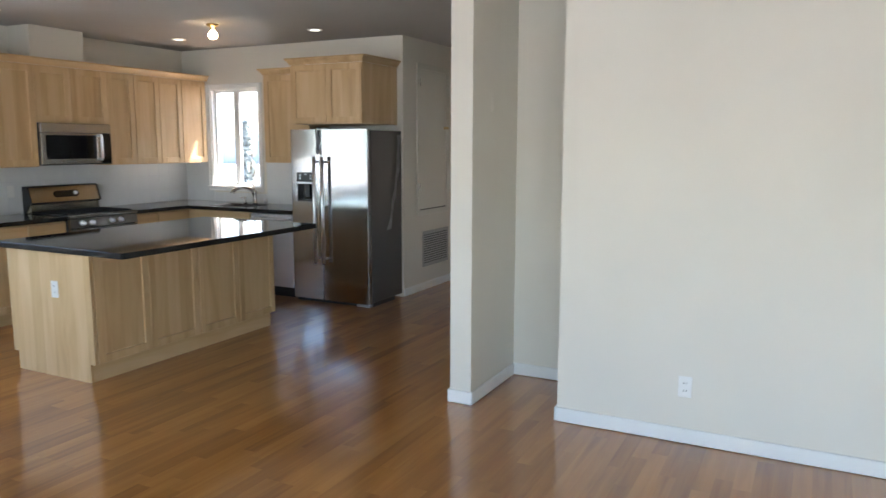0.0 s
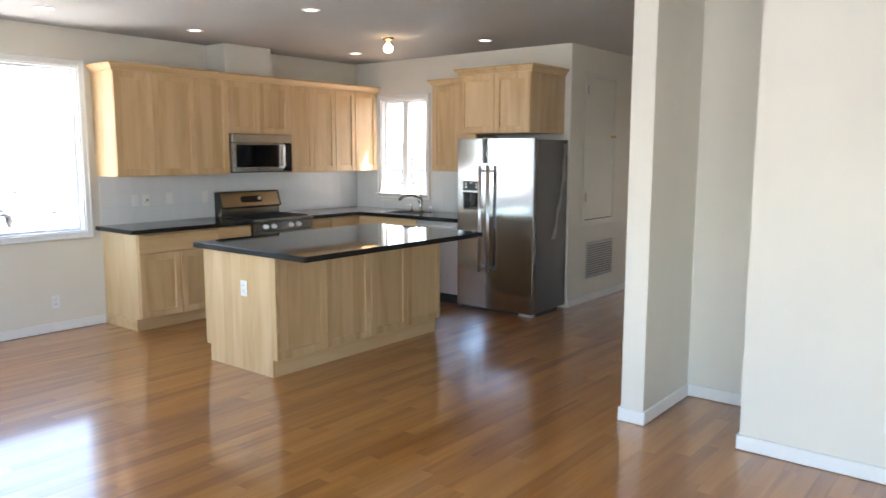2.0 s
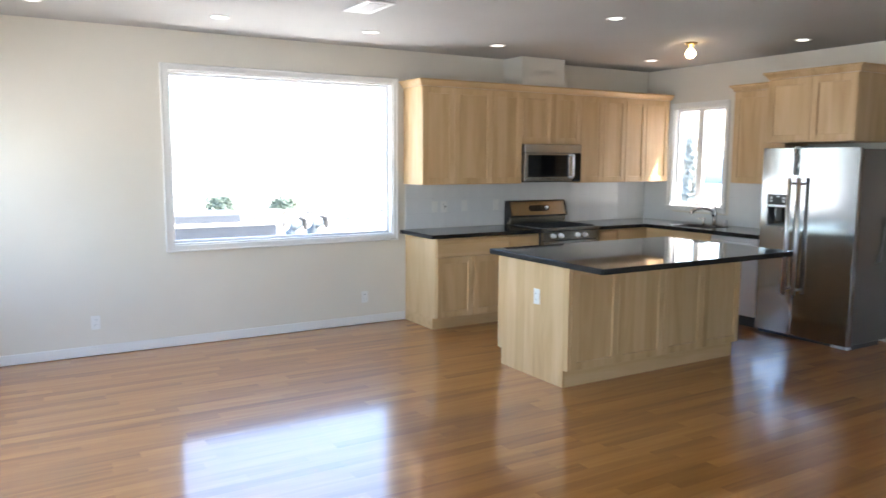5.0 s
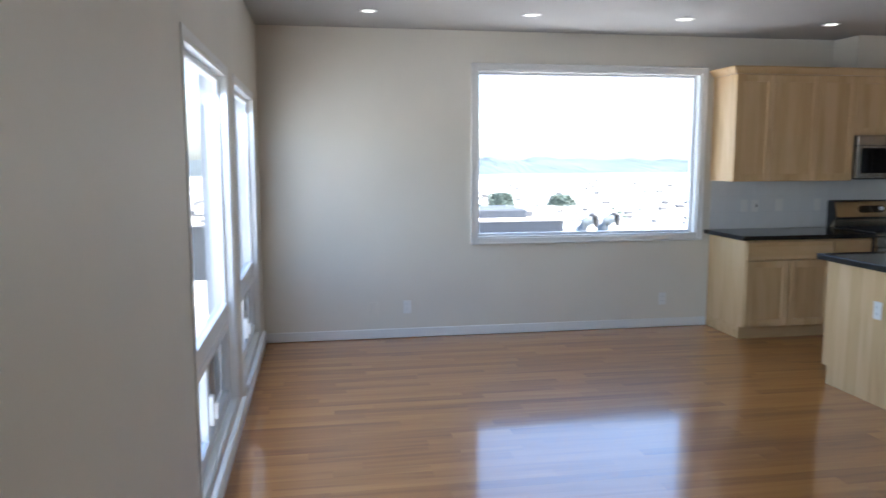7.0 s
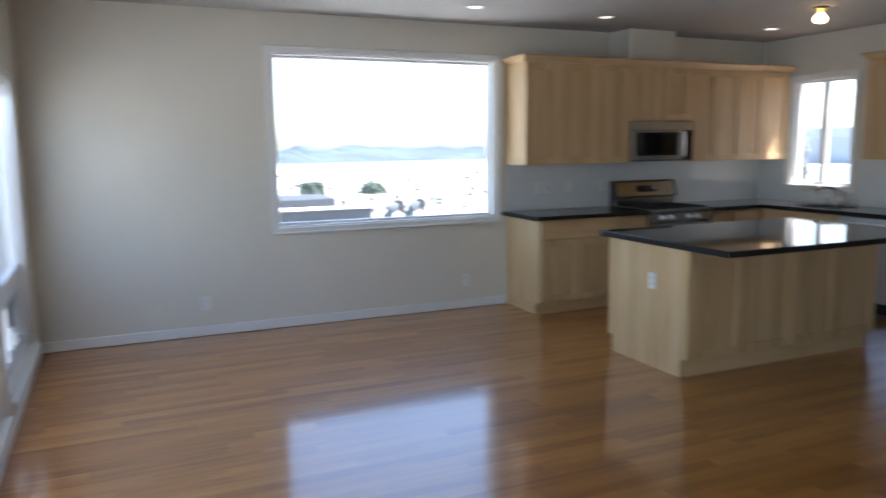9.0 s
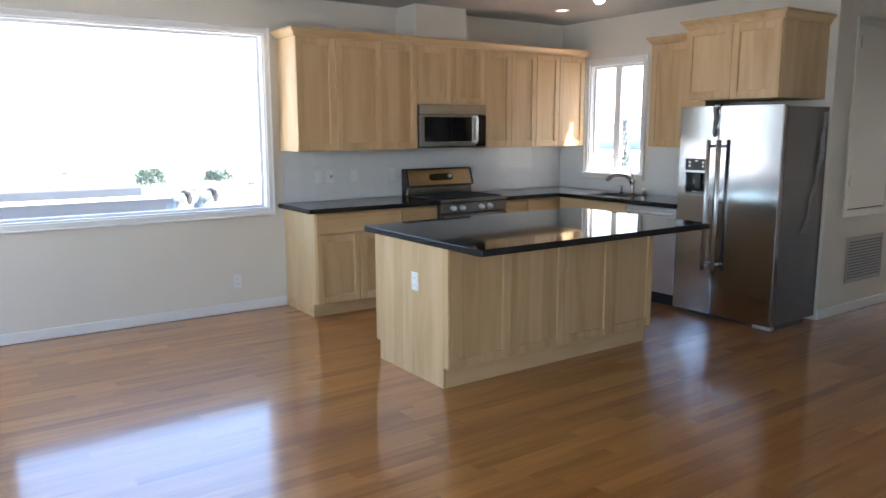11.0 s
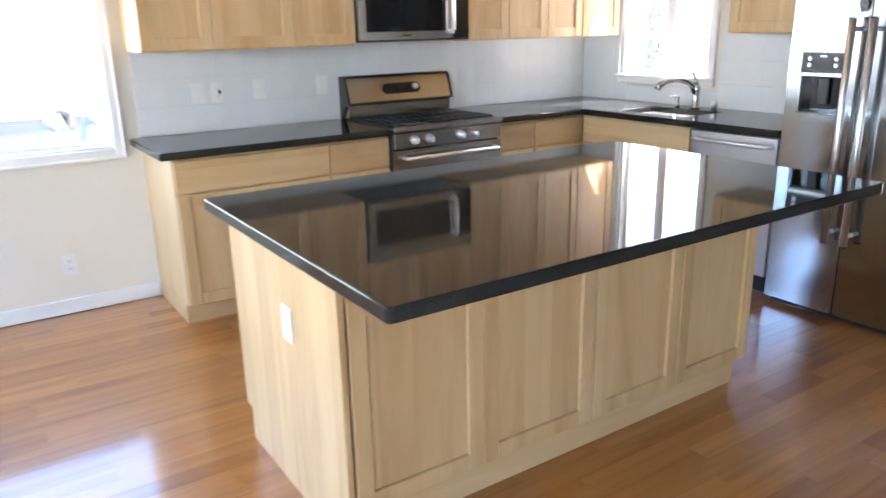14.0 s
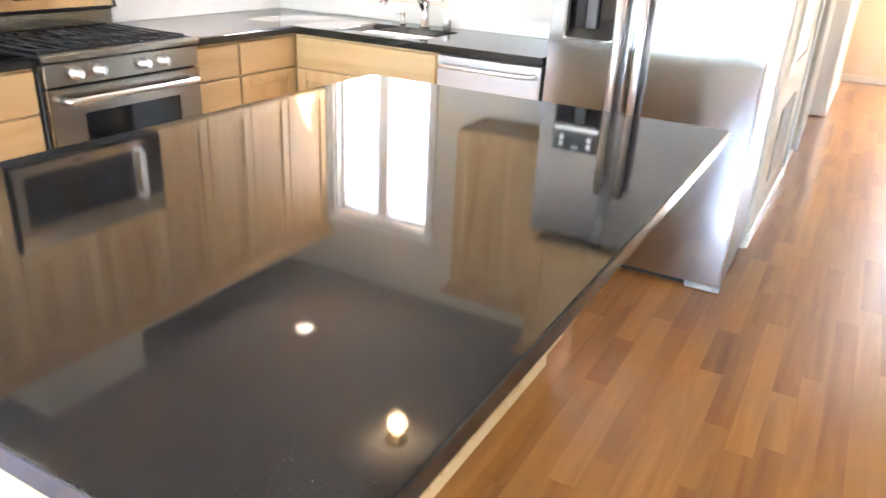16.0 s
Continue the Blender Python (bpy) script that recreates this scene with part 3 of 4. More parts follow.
def crown(pts, label):
    """Sloped crown moulding along the tops of cabinets: pts are the wall-side corners in plan, out is to the right of the way."""
    bm = bmesh.new()
    prof = [(0.0, 0.0), (0.010, 0.0), (0.014, 0.014), (0.022, 0.026), (0.040, 0.044), (0.046, 0.048), (0.046, 0.064), (0.0, 0.064)]
    rows = []
    for i, p in enumerate(pts):
        p = Vector(p)
        d0 = (p - Vector(pts[i - 1])).normalized() if i else None
        d1 = (Vector(pts[i + 1]) - p).normalized() if i < len(pts) - 1 else None
        n0 = Vector((d0.y, -d0.x)) if d0 else None
        n1 = Vector((d1.y, -d1.x)) if d1 else None
        n = (n0 + n1) / (1 + n0.dot(n1)) if d0 and d1 else (n0 or n1)
        rows.append([bm.verts.new((p.x + n.x * o, p.y + n.y * o, CROWN_Z + h)) for o, h in prof])
    for a, b in zip(rows, rows[1:]):
        for k in range(len(prof)):
            bm.faces.new([a[k], a[(k + 1) % len(prof)], b[(k + 1) % len(prof)], b[k]])
    bm.faces.new(rows[0])
    bm.faces.new(rows[-1])
    bmesh.ops.recalc_face_normals(bm, faces=bm.faces)
    tagged(mesh_object("crown_moulding", bm, MAPLE["y"]), label, "moulding")


CROWN_Z = UZ1 + 0.0005
DF = UPF + 0.008
crown([(DF, NORTH - 0.002), (DF, 3.48), (WEST + 0.002, 3.48)][::-1], "maple crown moulding along the tops of the wall cabinets")


# uppers on the sink wall
def upper_y(name, x0, x1, splits, front, z0, z1, label):
    c = thing(name, ((x0 + x1) / 2, NORTH, z0), label, "cabinet")
    part("body", boxes(((x0, front, z0), (x1, NORTH - 0.001, z1)), bevel=0.0012), MAPLE["z"], c)
    e = [x0, *splits, x1]
    for a, b in zip(e, e[1:]):
        shaker(c, face_y(front), a, b, z0 + 0.004, z1 - 0.004, "zx")
    return c


upper_y("wall_cabinet", -4.90, -4.305, [], 6.47, 1.385, 2.298, "natural maple wall cabinet between window and refrigerator")
crown([(-4.90, NORTH - 0.002), (-4.90, 6.462), (-4.306, 6.462)], "maple crown moulding on the cabinet beside the window")
upper_y("refrigerator_cabinet", -4.30, -3.467, [-3.875], 6.17, 1.775, 2.345, "deep natural maple cabinet above the refrigerator")
CROWN_Z = 2.3455
crown([(-4.30, 6.40), (-4.30, 6.162), (-3.467, 6.162), (-3.467, NORTH - 0.002)], "maple crown moulding round the refrigerator cabinet")
CT0, CT1 = 0.876, 0.914
BF = -5.81       # front of the base boxes on the range wall
TOE = 0.11


def base_x(y0, y1, label, rows):
    """rows: (v0, v1, edges, kind) of fronts."""
    c = thing("base_cabinet", ((WEST + BF) / 2, (y0 + y1) / 2, 0), label, "cabinet", "base cabinets on the range wall")
    part("body", boxes(((WEST + 0.001, y0 + 0.0006, TOE), (BF, y1 - 0.0006, CT0 - 0.001)), bevel=0.0012), MAPLE["z"], c)
    part("toe_kick", boxes(((WEST + 0.001, y0 + 0.001, 0.0), (BF - 0.06, y1 - 0.001, TOE))), MAPLE["y"], c)
    for v0, v1, edges, kind in rows:
        for a, b in zip(edges, edges[1:]):
            (shaker(c, face_x(BF), a, b, v0, v1, "z") if kind == "door" else drawer(c, face_x(BF), a, b, v0, v1, "y"))
    return c


base_x(3.50, 4.327, "natural maple base cabinet with one drawer and two doors", [(0.70, 0.862, [3.505, 4.325], "drawer"), (0.118, 0.694, [3.505, 3.912, 4.325], "door")])
base_x(4.327, 4.705, "natural maple base cabinet with a bank of drawers", [(0.70, 0.862, [4.33, 4.70], "drawer"), (0.42, 0.694, [4.33, 4.70], "drawer"), (0.118, 0.414, [4.33, 4.70], "drawer")])
base_x(5.492, 5.775, "narrow natural maple base cabinet with drawers", [(0.70, 0.862, [5.497, 5.772], "drawer"), (0.42, 0.694, [5.497, 5.772], "drawer"), (0.118, 0.414, [5.497, 5.772], "drawer")])
base_x(5.775, 6.795, "natural maple corner base cabinet with drawers", [(0.70, 0.862, [5.78, 6.20], "drawer"), (0.118, 0.694, [5.78, 6.20], "door")])

SF = 6.20        # front of the boxes on the sink wall
c = thing("base_cabinet", (-5.35, 6.5, 0), "natural maple sink base cabinet with a false drawer front", "cabinet")
part("body", slab([-5.785, -5.60, -4.975, -4.895], [SF, 6.225, 6.66, NORTH - 0.002], [(1, 1)], TOE, CT0 - 0.001, on_z), MAPLE["z"], c)
part("toe_kick", boxes(((-5.78, SF + 0.06, 0), (-4.90, NORTH - 0.01, TOE))), MAPLE["x"], c)
drawer(c, face_y(SF), -5.765, -4.90, 0.70, 0.862, "x")
shaker(c, face_y(SF), -5.765, -5.335, 0.118, 0.694, "zx")
shaker(c, face_y(SF), -5.335, -4.90, 0.118, 0.694, "zx")

# worktops
tagged(mesh_object("worktop", slab([WEST + 0.001, -5.763], [3.44, 4.703], [], CT0, CT1, on_z, 0.006, 3), GRANITE), "polished black granite worktop beside the range", "worktop")
SINK = (-5.56, -5.02, 6.27, 6.62)
tagged(mesh_object("worktop", slab([WEST + 0.001, -5.763, SINK[0], SINK[1], -4.335], [5.492, 6.155, SINK[2], SINK[3], NORTH - 0.001],
                                   [(1, 0), (2, 0), (3, 0), (2, 2)], CT0, CT1, on_z, 0.006, 3), GRANITE), "polished black granite corner worktop with a cut-out for the sink", "worktop")

# ---- island ----
IX0, IX1, IY0, IY1 = -4.61, -3.80, 3.392, 5.212
isl = thing("kitchen_island", ((IX0 + IX1) / 2, (IY0 + IY1) / 2, 0), "natural maple kitchen island with four flat-panel doors", "island")
part("body", boxes(((IX0, IY0 + 0.02, 0.122), (IX1, IY1, CT0 - 0.001)), bevel=0.0012), MAPLE["z"], isl)
part("toe_kick", boxes(((IX0 + 0.03, IY0 + 0.02, 0.0), (IX1 - 0.028, IY1 - 0.015, 0.122))), MAPLE["y"], isl)
part("end_panel", slab([IX0 - 0.02, IX0 + 0.03, IX1 - 0.028, IX1 + 0.021], [0.0, 0.128, CT0 - 0.001], [(0, 0), (2, 0)], IY0, IY0 + 0.0195, on_y, 0.0012, 1), MAPLE["zx"], isl, "pale plain maple end panel")
for a, b in ((3.42, 3.868), (3.868, 4.333), (4.343, 4.775), (4.775, 5.21)):
    shaker(isl, face_x(IX1), a, b, 0.128, 0.868, "z", 0.055)
part("back_panel", boxes(((IX0 - 0.018, IY0 + 0.021, 0.125), (IX0 - 0.001, IY1, 0.866))), MAPLE["z"], isl)
bm = rounded_slab(-4.672, -3.382, 3.326, 5.305, CT0 - 0.002, CT1, 0.014, 0.004)
tagged(mesh_object("island_worktop", bm, GRANITE), "polished black granite slab overhanging the island", "worktop")


# ---- outlets ----
def outlet(place, u, v, label, category="outlet", wide=0.07, style="outlet"):
    o = thing("wall_outlet" if style == "outlet" else "light_switch", place(u, v, 0), label, category, "outlet plates")
    part("plate", boxes((place(u - wide / 2, v - 0.057, 0.0008), place(u + wide / 2, v + 0.057, 0.006)), bevel=0.002), PLASTIC, o)
    if style == "outlet":
        for dv in (-0.021, 0.021):
            s = part("socket", boxes((place(u - 0.017, v + dv - 0.014, 0.006), place(u + 0.017, v + dv + 0.014, 0.0085)), bevel=0.002), PLASTIC, o)
            part("slot", boxes((place(u - 0.008, v + dv - 0.004, 0.0084), place(u - 0.0055, v + dv + 0.006, 0.0089)), (place(u + 0.0055, v + dv - 0.004, 0.0084), place(u + 0.008, v + dv + 0.006, 0.0089))), BLACK, s)
    else:
        part("rocker", boxes((place(u - 0.017, v - 0.033, 0.006), place(u + 0.017, v + 0.033, 0.010)), bevel=0.002), PLASTIC, o)
    return o


WX = face_x(WEST)
blank = outlet(WX, 0.36, 0.27, "blank wall plate painted over in cream", style="switch", category="wall plate")
for o in blank.children:
    o.data.materials[0] = WALL
outlet(WX, 0.648, 0.275, "white double outlet low on the cream wall")
outlet(WX, 3.05, 0.27, "white double outlet under the picture window")
outlet(face_y(BIG_Y), -0.158, 0.312, "white double outlet low on the living room wall")
outlet(face_y(IY0), -4.135, 0.612, "white double outlet on the island end panel")
TX = face_x(WEST + 0.0075)
outlet(TX, 3.835, 1.13, "white light switch on the tiled backsplash", style="switch", category="switch")
gfci = outlet(TX, 3.945, 1.128, "white outlet with a dark test button on the backsplash")
part("test_button", boxes((TX(3.948, 1.120, 0.0085), TX(3.964, 1.140, 0.012)), bevel=0.002), DARK, gfci)
outlet(TX, 4.192, 1.132, "white light switch on the tiled backsplash", style="switch", category="switch")
outlet(TX, 4.595, 1.132, "white light switch beside the range", style="switch", category="switch")
chime = outlet(face_x(-1.41), 4.48, 1.835, "small wall plate painted over in cream on the partition", style="switch", category="wall plate")
for o in chime.children:
    o.data.materials[0] = WALL

# ---- range ----
RY0, RY1, RF = 4.710, 5.472, -5.785
r = thing("gas_range", (-6.05, 5.1, 0), "stainless steel gas range with black cooktop", "range")
part("body", boxes(((WEST + 0.03, RY0, 0.02), (RF, RY1, 0.885)), bevel=0.003), DARK, r, "dark grey side panels")
part("cooktop", boxes(((WEST + 0.10, RY0 - 0.004, 0.886), (RF + 0.035, RY1 + 0.004, 0.918)), bevel=0.006, segments=2), BLACK, r, "black enamel cooktop")
part("front_trim", boxes(((RF + 0.012, RY0 - 0.006, 0.892), (RF + 0.05, RY1 + 0.006, 0.922)), bevel=0.008, segments=3), STEEL_DARK_REFLECT, r, "rolled steel front edge")
for k in range(3):
    y0 = RY0 + 0.03 + k * 0.242
    items = []
    for j in range(5):
        items.append(((WEST + 0.14, y0 + j * 0.054, 0.923), (RF - 0.02, y0 + 0.010 + j * 0.054, 0.931)))
    for xx in (WEST + 0.14, WEST + 0.30, WEST + 0.48, RF - 0.032):
        items.append(((xx, y0 + 0.001, 0.9185), (xx + 0.012, y0 + 0.225, 0.929)))
    part("grate", boxes(*items, bevel=0.002), IRON, r, "black cast iron pan grate")
for xx in (WEST + 0.25, RF - 0.16):
    for yy in (RY0 + 0.16, RY1 - 0.16):
        part("burner", lathe([(0.045, 0.918), (0.045, 0.921), (0.03, 0.924), (0.0300, 0.925)], (xx, yy, 0)), IRON, r)
# tilted backguard
bm = bmesh.new()
prof = [(WEST + 0.02, 0.886), (WEST + 0.115, 0.886), (WEST + 0.112, 0.995), (WEST + 0.135, 1.012), (WEST + 0.085, 1.160), (WEST + 0.03, 1.166), (WEST + 0.02, 1.160)]
sides = [[bm.verts.new((x, y, z)) for x, z in prof] for y in (RY0 + 0.006, RY1 - 0.006)]
for k in range(len(prof)):
    bm.faces.new([sides[0][k], sides[0][(k + 1) % len(prof)], sides[1][(k + 1) % len(prof)], sides[1][k]])
for s in sides:
    bm.faces.new(s)
bmesh.ops.recalc_face_normals(bm, faces=bm.faces)
part("backguard", bm, STEEL_WARM, r, "warm-toned brushed steel backguard")
for y0, y1 in ((RY0 - 0.006, RY0 + 0.0055), (RY1 - 0.0055, RY1 + 0.006)):
    bm = bmesh.new()
    prof = [(WEST + 0.015, 0.90), (WEST + 0.095, 0.995), (WEST + 0.142, 1.008), (WEST + 0.090, 1.168), (WEST + 0.015, 1.172)]
    ss = [[bm.verts.new((x, y, z)) for x, z in prof] for y in (y0, y1)]
    for k in range(len(prof)):
        bm.faces.new([ss[0][k], ss[0][(k + 1) % len(prof)], ss[1][(k + 1) % len(prof)], ss[1][k]])
    for s in ss:
        bm.faces.new(s)
    bmesh.ops.recalc_face_normals(bm, faces=bm.faces)
    part("end_cap", bm, BLACK, r)
part("top_trim", boxes(((WEST + 0.024, RY0 + 0.006, 1.1665), (WEST + 0.092, RY1 - 0.006, 1.174)), bevel=0.003), BLACK, r)
part("lower_trim", boxes(((WEST + 0.134, RY0 + 0.006, 1.004), (WEST + 0.142, RY1 - 0.006, 1.016)), bevel=0.003), BLACK, r)
# control oval on the tilted face
tilt = math.atan2(0.05, 0.148)
face = Matrix.Translation((WEST + 0.11, 5.10, 1.088)) @ Matrix.Rotation(-tilt, 4, 'Y')
bm = bmesh.new()
ring = []
for k in range(32):
    q = 2 * math.pi * k / 32
    cx = 0.105 if math.cos(q) >= 0 else -0.105
    ring.append((cx + 0.034 * math.cos(q), 0.034 * math.sin(q)))
lo = [bm.verts.new(face @ Vector((0.0, a, b))) for a, b in ring]
hi = [bm.verts.new(face @ Vector((0.007, a * 0.98, b * 0.96))) for a, b in ring]
for k in range(32):
    bm.faces.new([lo[k], lo[(k + 1) % 32], hi[(k + 1) % 32], hi[k]])
bm.faces.new(hi)
bmesh.ops.recalc_face_normals(bm, faces=bm.faces)
ctl = part("control_panel", bm, BLACKGLASS, r, "black oval control window")
bm = lathe([(0.019, 0.006), (0.019, 0.022), (0.014, 0.027), (0.013, 0.027)], (0, 0, 0), "x", 20)
bmesh.ops.transform(bm, matrix=face @ Matrix.Translation((0, 0.095, 0.002)), verts=bm.verts)
part("clock_knob", bm, CHROME, ctl)
# knob rail, oven door
part("knob_panel", boxes(((RF, RY0 + 0.004, 0.795), (RF + 0.035, RY1 - 0.004, 0.886)), bevel=0.003), STEEL_DARK_REFLECT, r, "stainless steel knob panel, dark reflection put into its colour")
for yy in (4.842, 4.945, 5.165, 5.265):
    k = part("knob", lathe([(0.026, 0.0), (0.026, 0.008), (0.020, 0.012), (0.018, 0.036), (0.014, 0.040), (0.0138, 0.040)], (RF + 0.035, yy, 0.842), "x"), CHROME, r, "polished steel burner knob")
    part("grip", boxes(((RF + 0.06, yy - 0.0045, 0.824), (RF + 0.083, yy + 0.0045, 0.860)), bevel=0.002), CHROME, k)
door = part("oven_door", slab([RY0 + 0.004, 4.86, 5.34, RY1 - 0.004], [0.20, 0.40, 0.68, 0.788], [(1, 1)], RF + 0.001, RF + 0.04, on_x, 0.003, 2), STEEL_DARK_REFLECT, r)
part("oven_window", boxes(((RF + 0.004, 4.861, 0.401), (RF + 0.034, 5.339, 0.679))), BLACKGLASS, door)
hb = [(RF + 0.041, RY0 + 0.06, 0.745), (RF + 0.085, RY0 + 0.06, 0.745), (RF + 0.092, RY0 + 0.075, 0.745), (RF + 0.092, RY1 - 0.075, 0.745), (RF + 0.085, RY1 - 0.06, 0.745), (RF + 0.041, RY1 - 0.06, 0.745)]
part("handle", tube(hb, 0.0125), CHROME, door, "polished steel bar handle")
part("drawer_front", boxes(((RF + 0.001, RY0 + 0.004, 0.06), (RF + 0.038, RY1 - 0.004, 0.194)), bevel=0.003), STEEL_Y, r)

# ---- microwave ----
MF = -6.015
MY0, MY1, MZ0, MZ1 = 4.662, 5.420, 1.380, 1.774
m_ = thing("microwave", (-6.2, 5.06, MZ0), "stainless steel over-the-range microwave under the short cabinet", "microwave")
part("body", boxes(((WEST + 0.002, MY0, MZ0), (MF - 0.02, MY1, MZ1)), bevel=0.003), BLACK, m_, "black sheet-metal case")
part("vent_panel", boxes(((MF - 0.0195, MY0 + 0.001, MZ1 - 0.092), (MF + 0.012, MY1 - 0.001, MZ1 - 0.002)), bevel=0.004), STEEL_BRIGHT, m_)
d = part("door", slab([MY0 + 0.001, MY0 + 0.045, MY0 + 0.588, MY0 + 0.635], [MZ0 + 0.012, MZ0 + 0.056, MZ1 - 0.112, MZ1 - 0.095], [(1, 1)], MF - 0.019, MF + 0.012, on_x, 0.003, 2), STEEL_BRIGHT, m_)
part("window", boxes(((MF - 0.018, MY0 + 0.046, MZ0 + 0.057), (MF + 0.007, MY0 + 0.587, MZ1 - 0.113))), BLACKGLASS, d)
hz0, hz1 = MZ0 + 0.03, MZ1 - 0.09
hy = MY0 + 0.612
part("handle", tube([(MF + 0.012, hy, hz0 + 0.02), (MF + 0.045, hy, hz0 + 0.02), (MF + 0.055, hy, hz0 + 0.03), (MF + 0.055, hy, hz1 - 0.03), (MF + 0.045, hy, hz1 - 0.02), (MF + 0.012, hy, hz1 - 0.02)], 0.013), CHROME, d, "polished steel bar handle")
part("control_panel", boxes(((MF - 0.019, MY0 + 0.637, MZ0 + 0.012), (MF + 0.010, MY1 - 0.001, MZ1 - 0.095)), bevel=0.003), BLACKGLASS, m_)
part("badge", boxes(((MF + 0.0121, MY0 + 0.28, MZ0 + 0.030), (MF + 0.0128, MY0 + 0.34, MZ0 + 0.038))), DARK, d)
part("bottom_trim", boxes(((MF - 0.019, MY0 + 0.001, MZ0 + 0.0), (MF + 0.006, MY1 - 0.001, MZ0 + 0.0105))), BLACK, m_)

# ---- refrigerator ----
FX0, FX1, FF, FZ = -4.318, -3.41, 6.150, 1.725
f = thing("refrigerator", (-3.86, 6.48, 0), "stainless side-by-side refrigerator with grey sides", "refrigerator")
part("body", boxes(((FX0 + 0.004, FF + 0.062, 0.04), (FX1 - 0.004, NORTH - 0.012, FZ - 0.012)), bevel=0.004), FRIDGE_SIDE, f, "grey textured side panels")
part("toe_grille", boxes(((FX0 + 0.01, FF + 0.05, 0.0), (FX1 - 0.01, FF + 0.50, 0.04))), BLACK, f)
SPLIT = -3.945
DZ = (1.02, 1.305)
dl = part("freezer_door", slab([FX0, -4.245, -4.035, SPLIT - 0.003], [0.035, DZ[0], DZ[1], FZ], [(1, 1)], FF, FF + 0.058, on_y, 0.006, 3), STEEL_FRIDGE, f, "brushed steel freezer door with a dispenser")
dr = part("fridge_door", slab([SPLIT + 0.003, FX1], [0.035, FZ], [], FF, FF + 0.058, on_y, 0.006, 3), STEEL_FRIDGE, f, "brushed steel refrigerator door")
part("dispenser", boxes(((-4.244, FF + 0.045, DZ[0] + 0.001), (-4.036, FF + 0.055, DZ[1] - 0.001)), ((-4.244, FF + 0.004, DZ[0] + 0.001), (-4.232, FF + 0.045, 1.19)),
                               ((-4.048, FF + 0.004, DZ[0] + 0.001), (-4.036, FF + 0.045, 1.19)), ((-4.232, FF + 0.01, DZ[0] + 0.001), (-4.048, FF + 0.045, DZ[0] + 0.012))), BLACKGLASS, dl, "black ice and water dispenser")
part("control_strip", boxes(((-4.244, FF - 0.003, 1.212), (-4.036, FF + 0.045, DZ[1] - 0.001)), bevel=0.003), BLACK, dl)
part("dispenser_lip", boxes(((-4.244, FF - 0.006, 1.192), (-4.036, FF + 0.045, 1.211)), bevel=0.003), CHROME, dl)
for xx, zz in ((-4.205, 1.275), (-4.205, 1.245), (-4.075, 1.275), (-4.075, 1.245)):
    part("dispenser_button", lathe([(0.011, 0.0), (0.011, -0.005), (0.008, -0.007), (0.0078, -0.007)], (xx, FF - 0.003, zz), "y", 18), CHROME, dl)
part("badge", boxes(((-4.155, FF - 0.005, 1.283), (-4.125, FF - 0.0032, 1.291))), CHROME, dl)
part("paddle", boxes(((-4.165, FF + 0.022, 1.06), (-4.115, FF + 0.035, 1.185)), bevel=0.004), DARK, dl)
for xx, door_ in ((SPLIT - 0.048, dl), (SPLIT + 0.048, dr)):
    h = part("handle", tube([(xx, FF - 0.062, 0.415), (xx, FF - 0.062, 1.455)], 0.0165, 16), CHROME, door_, "tubular steel door handle")
    for zz in (0.46, 1.41):
        part("mount", tube([(xx, FF + 0.001, zz), (xx, FF - 0.05, zz)], 0.011, 12), CHROME, h)
    for zz in (0.409, 1.4555):
        part("end_cap", lathe([(0.0172, 0.0), (0.0172, 0.006), (0.0165, 0.0062)], (xx, FF - 0.062, zz)), BLACK, h)
for xx in (SPLIT - 0.06, SPLIT + 0.02):
    part("hinge_cover", boxes(((xx, FF + 0.004, FZ + 0.001), (xx + 0.05, FF + 0.09, FZ + 0.016)), bevel=0.003), BLACK, f)


part("foot_cover", boxes(((-3.56, FF + 0.004, 0.006), (FX1 + 0.004, FF + 0.06, 0.033)), bevel=0.004), FILM, f, "pale plastic strip under the door")


def ribbon(pts, width_dir, width):
    """A thin crumpled strip along a list of points."""
    bm = bmesh.new()
    w = Vector(width_dir)
    rows = []
    for i, p in enumerate(pts):
        k = width * (0.75 + 0.5 * noise.noise((i * 0.37, 1.3, 2.1)))
        rows.append([bm.verts.new(Vector(p) + w * k * s) for s in (-0.5, 0, 0.5)])
        rows[-1][1].co += Vector((noise.noise((i * 0.9, 0, 0)), noise.noise((i * 0.8, 3, 0)), 0)) * 0.006
    for a, b in zip(rows, rows[1:]):
        bm.faces.new([a[0], a[1], b[1], b[0]])
        bm.faces.new([a[1], a[2], b[2], b[1]])
    bmesh.ops.solidify(bm, geom=bm.faces, thickness=0.0008)
    return bm


tape = [(SPLIT - 0.035 - 0.004 * math.sin(i * 0.9), FF - 0.012 - 0.006 * math.sin(i * 0.7), FZ - 0.004 - i * 0.017) for i in range(15)]
part("packing_tape", ribbon(tape, (1, 0, 0), 0.05), FILM, dl, "crumpled strip of packing tape")
film = [(FX1 + 0.008 + 0.004 * math.sin(i * 1.3), 6.72 - 0.0115 * max(0, i - 7) - 0.004 * i, FZ - 0.05 - i * 0.052) for i in range(19)]
part("protective_film", ribbon(film, (0, 1, 0.1), 0.085), FILM, f, "loose strip of clear protective film")

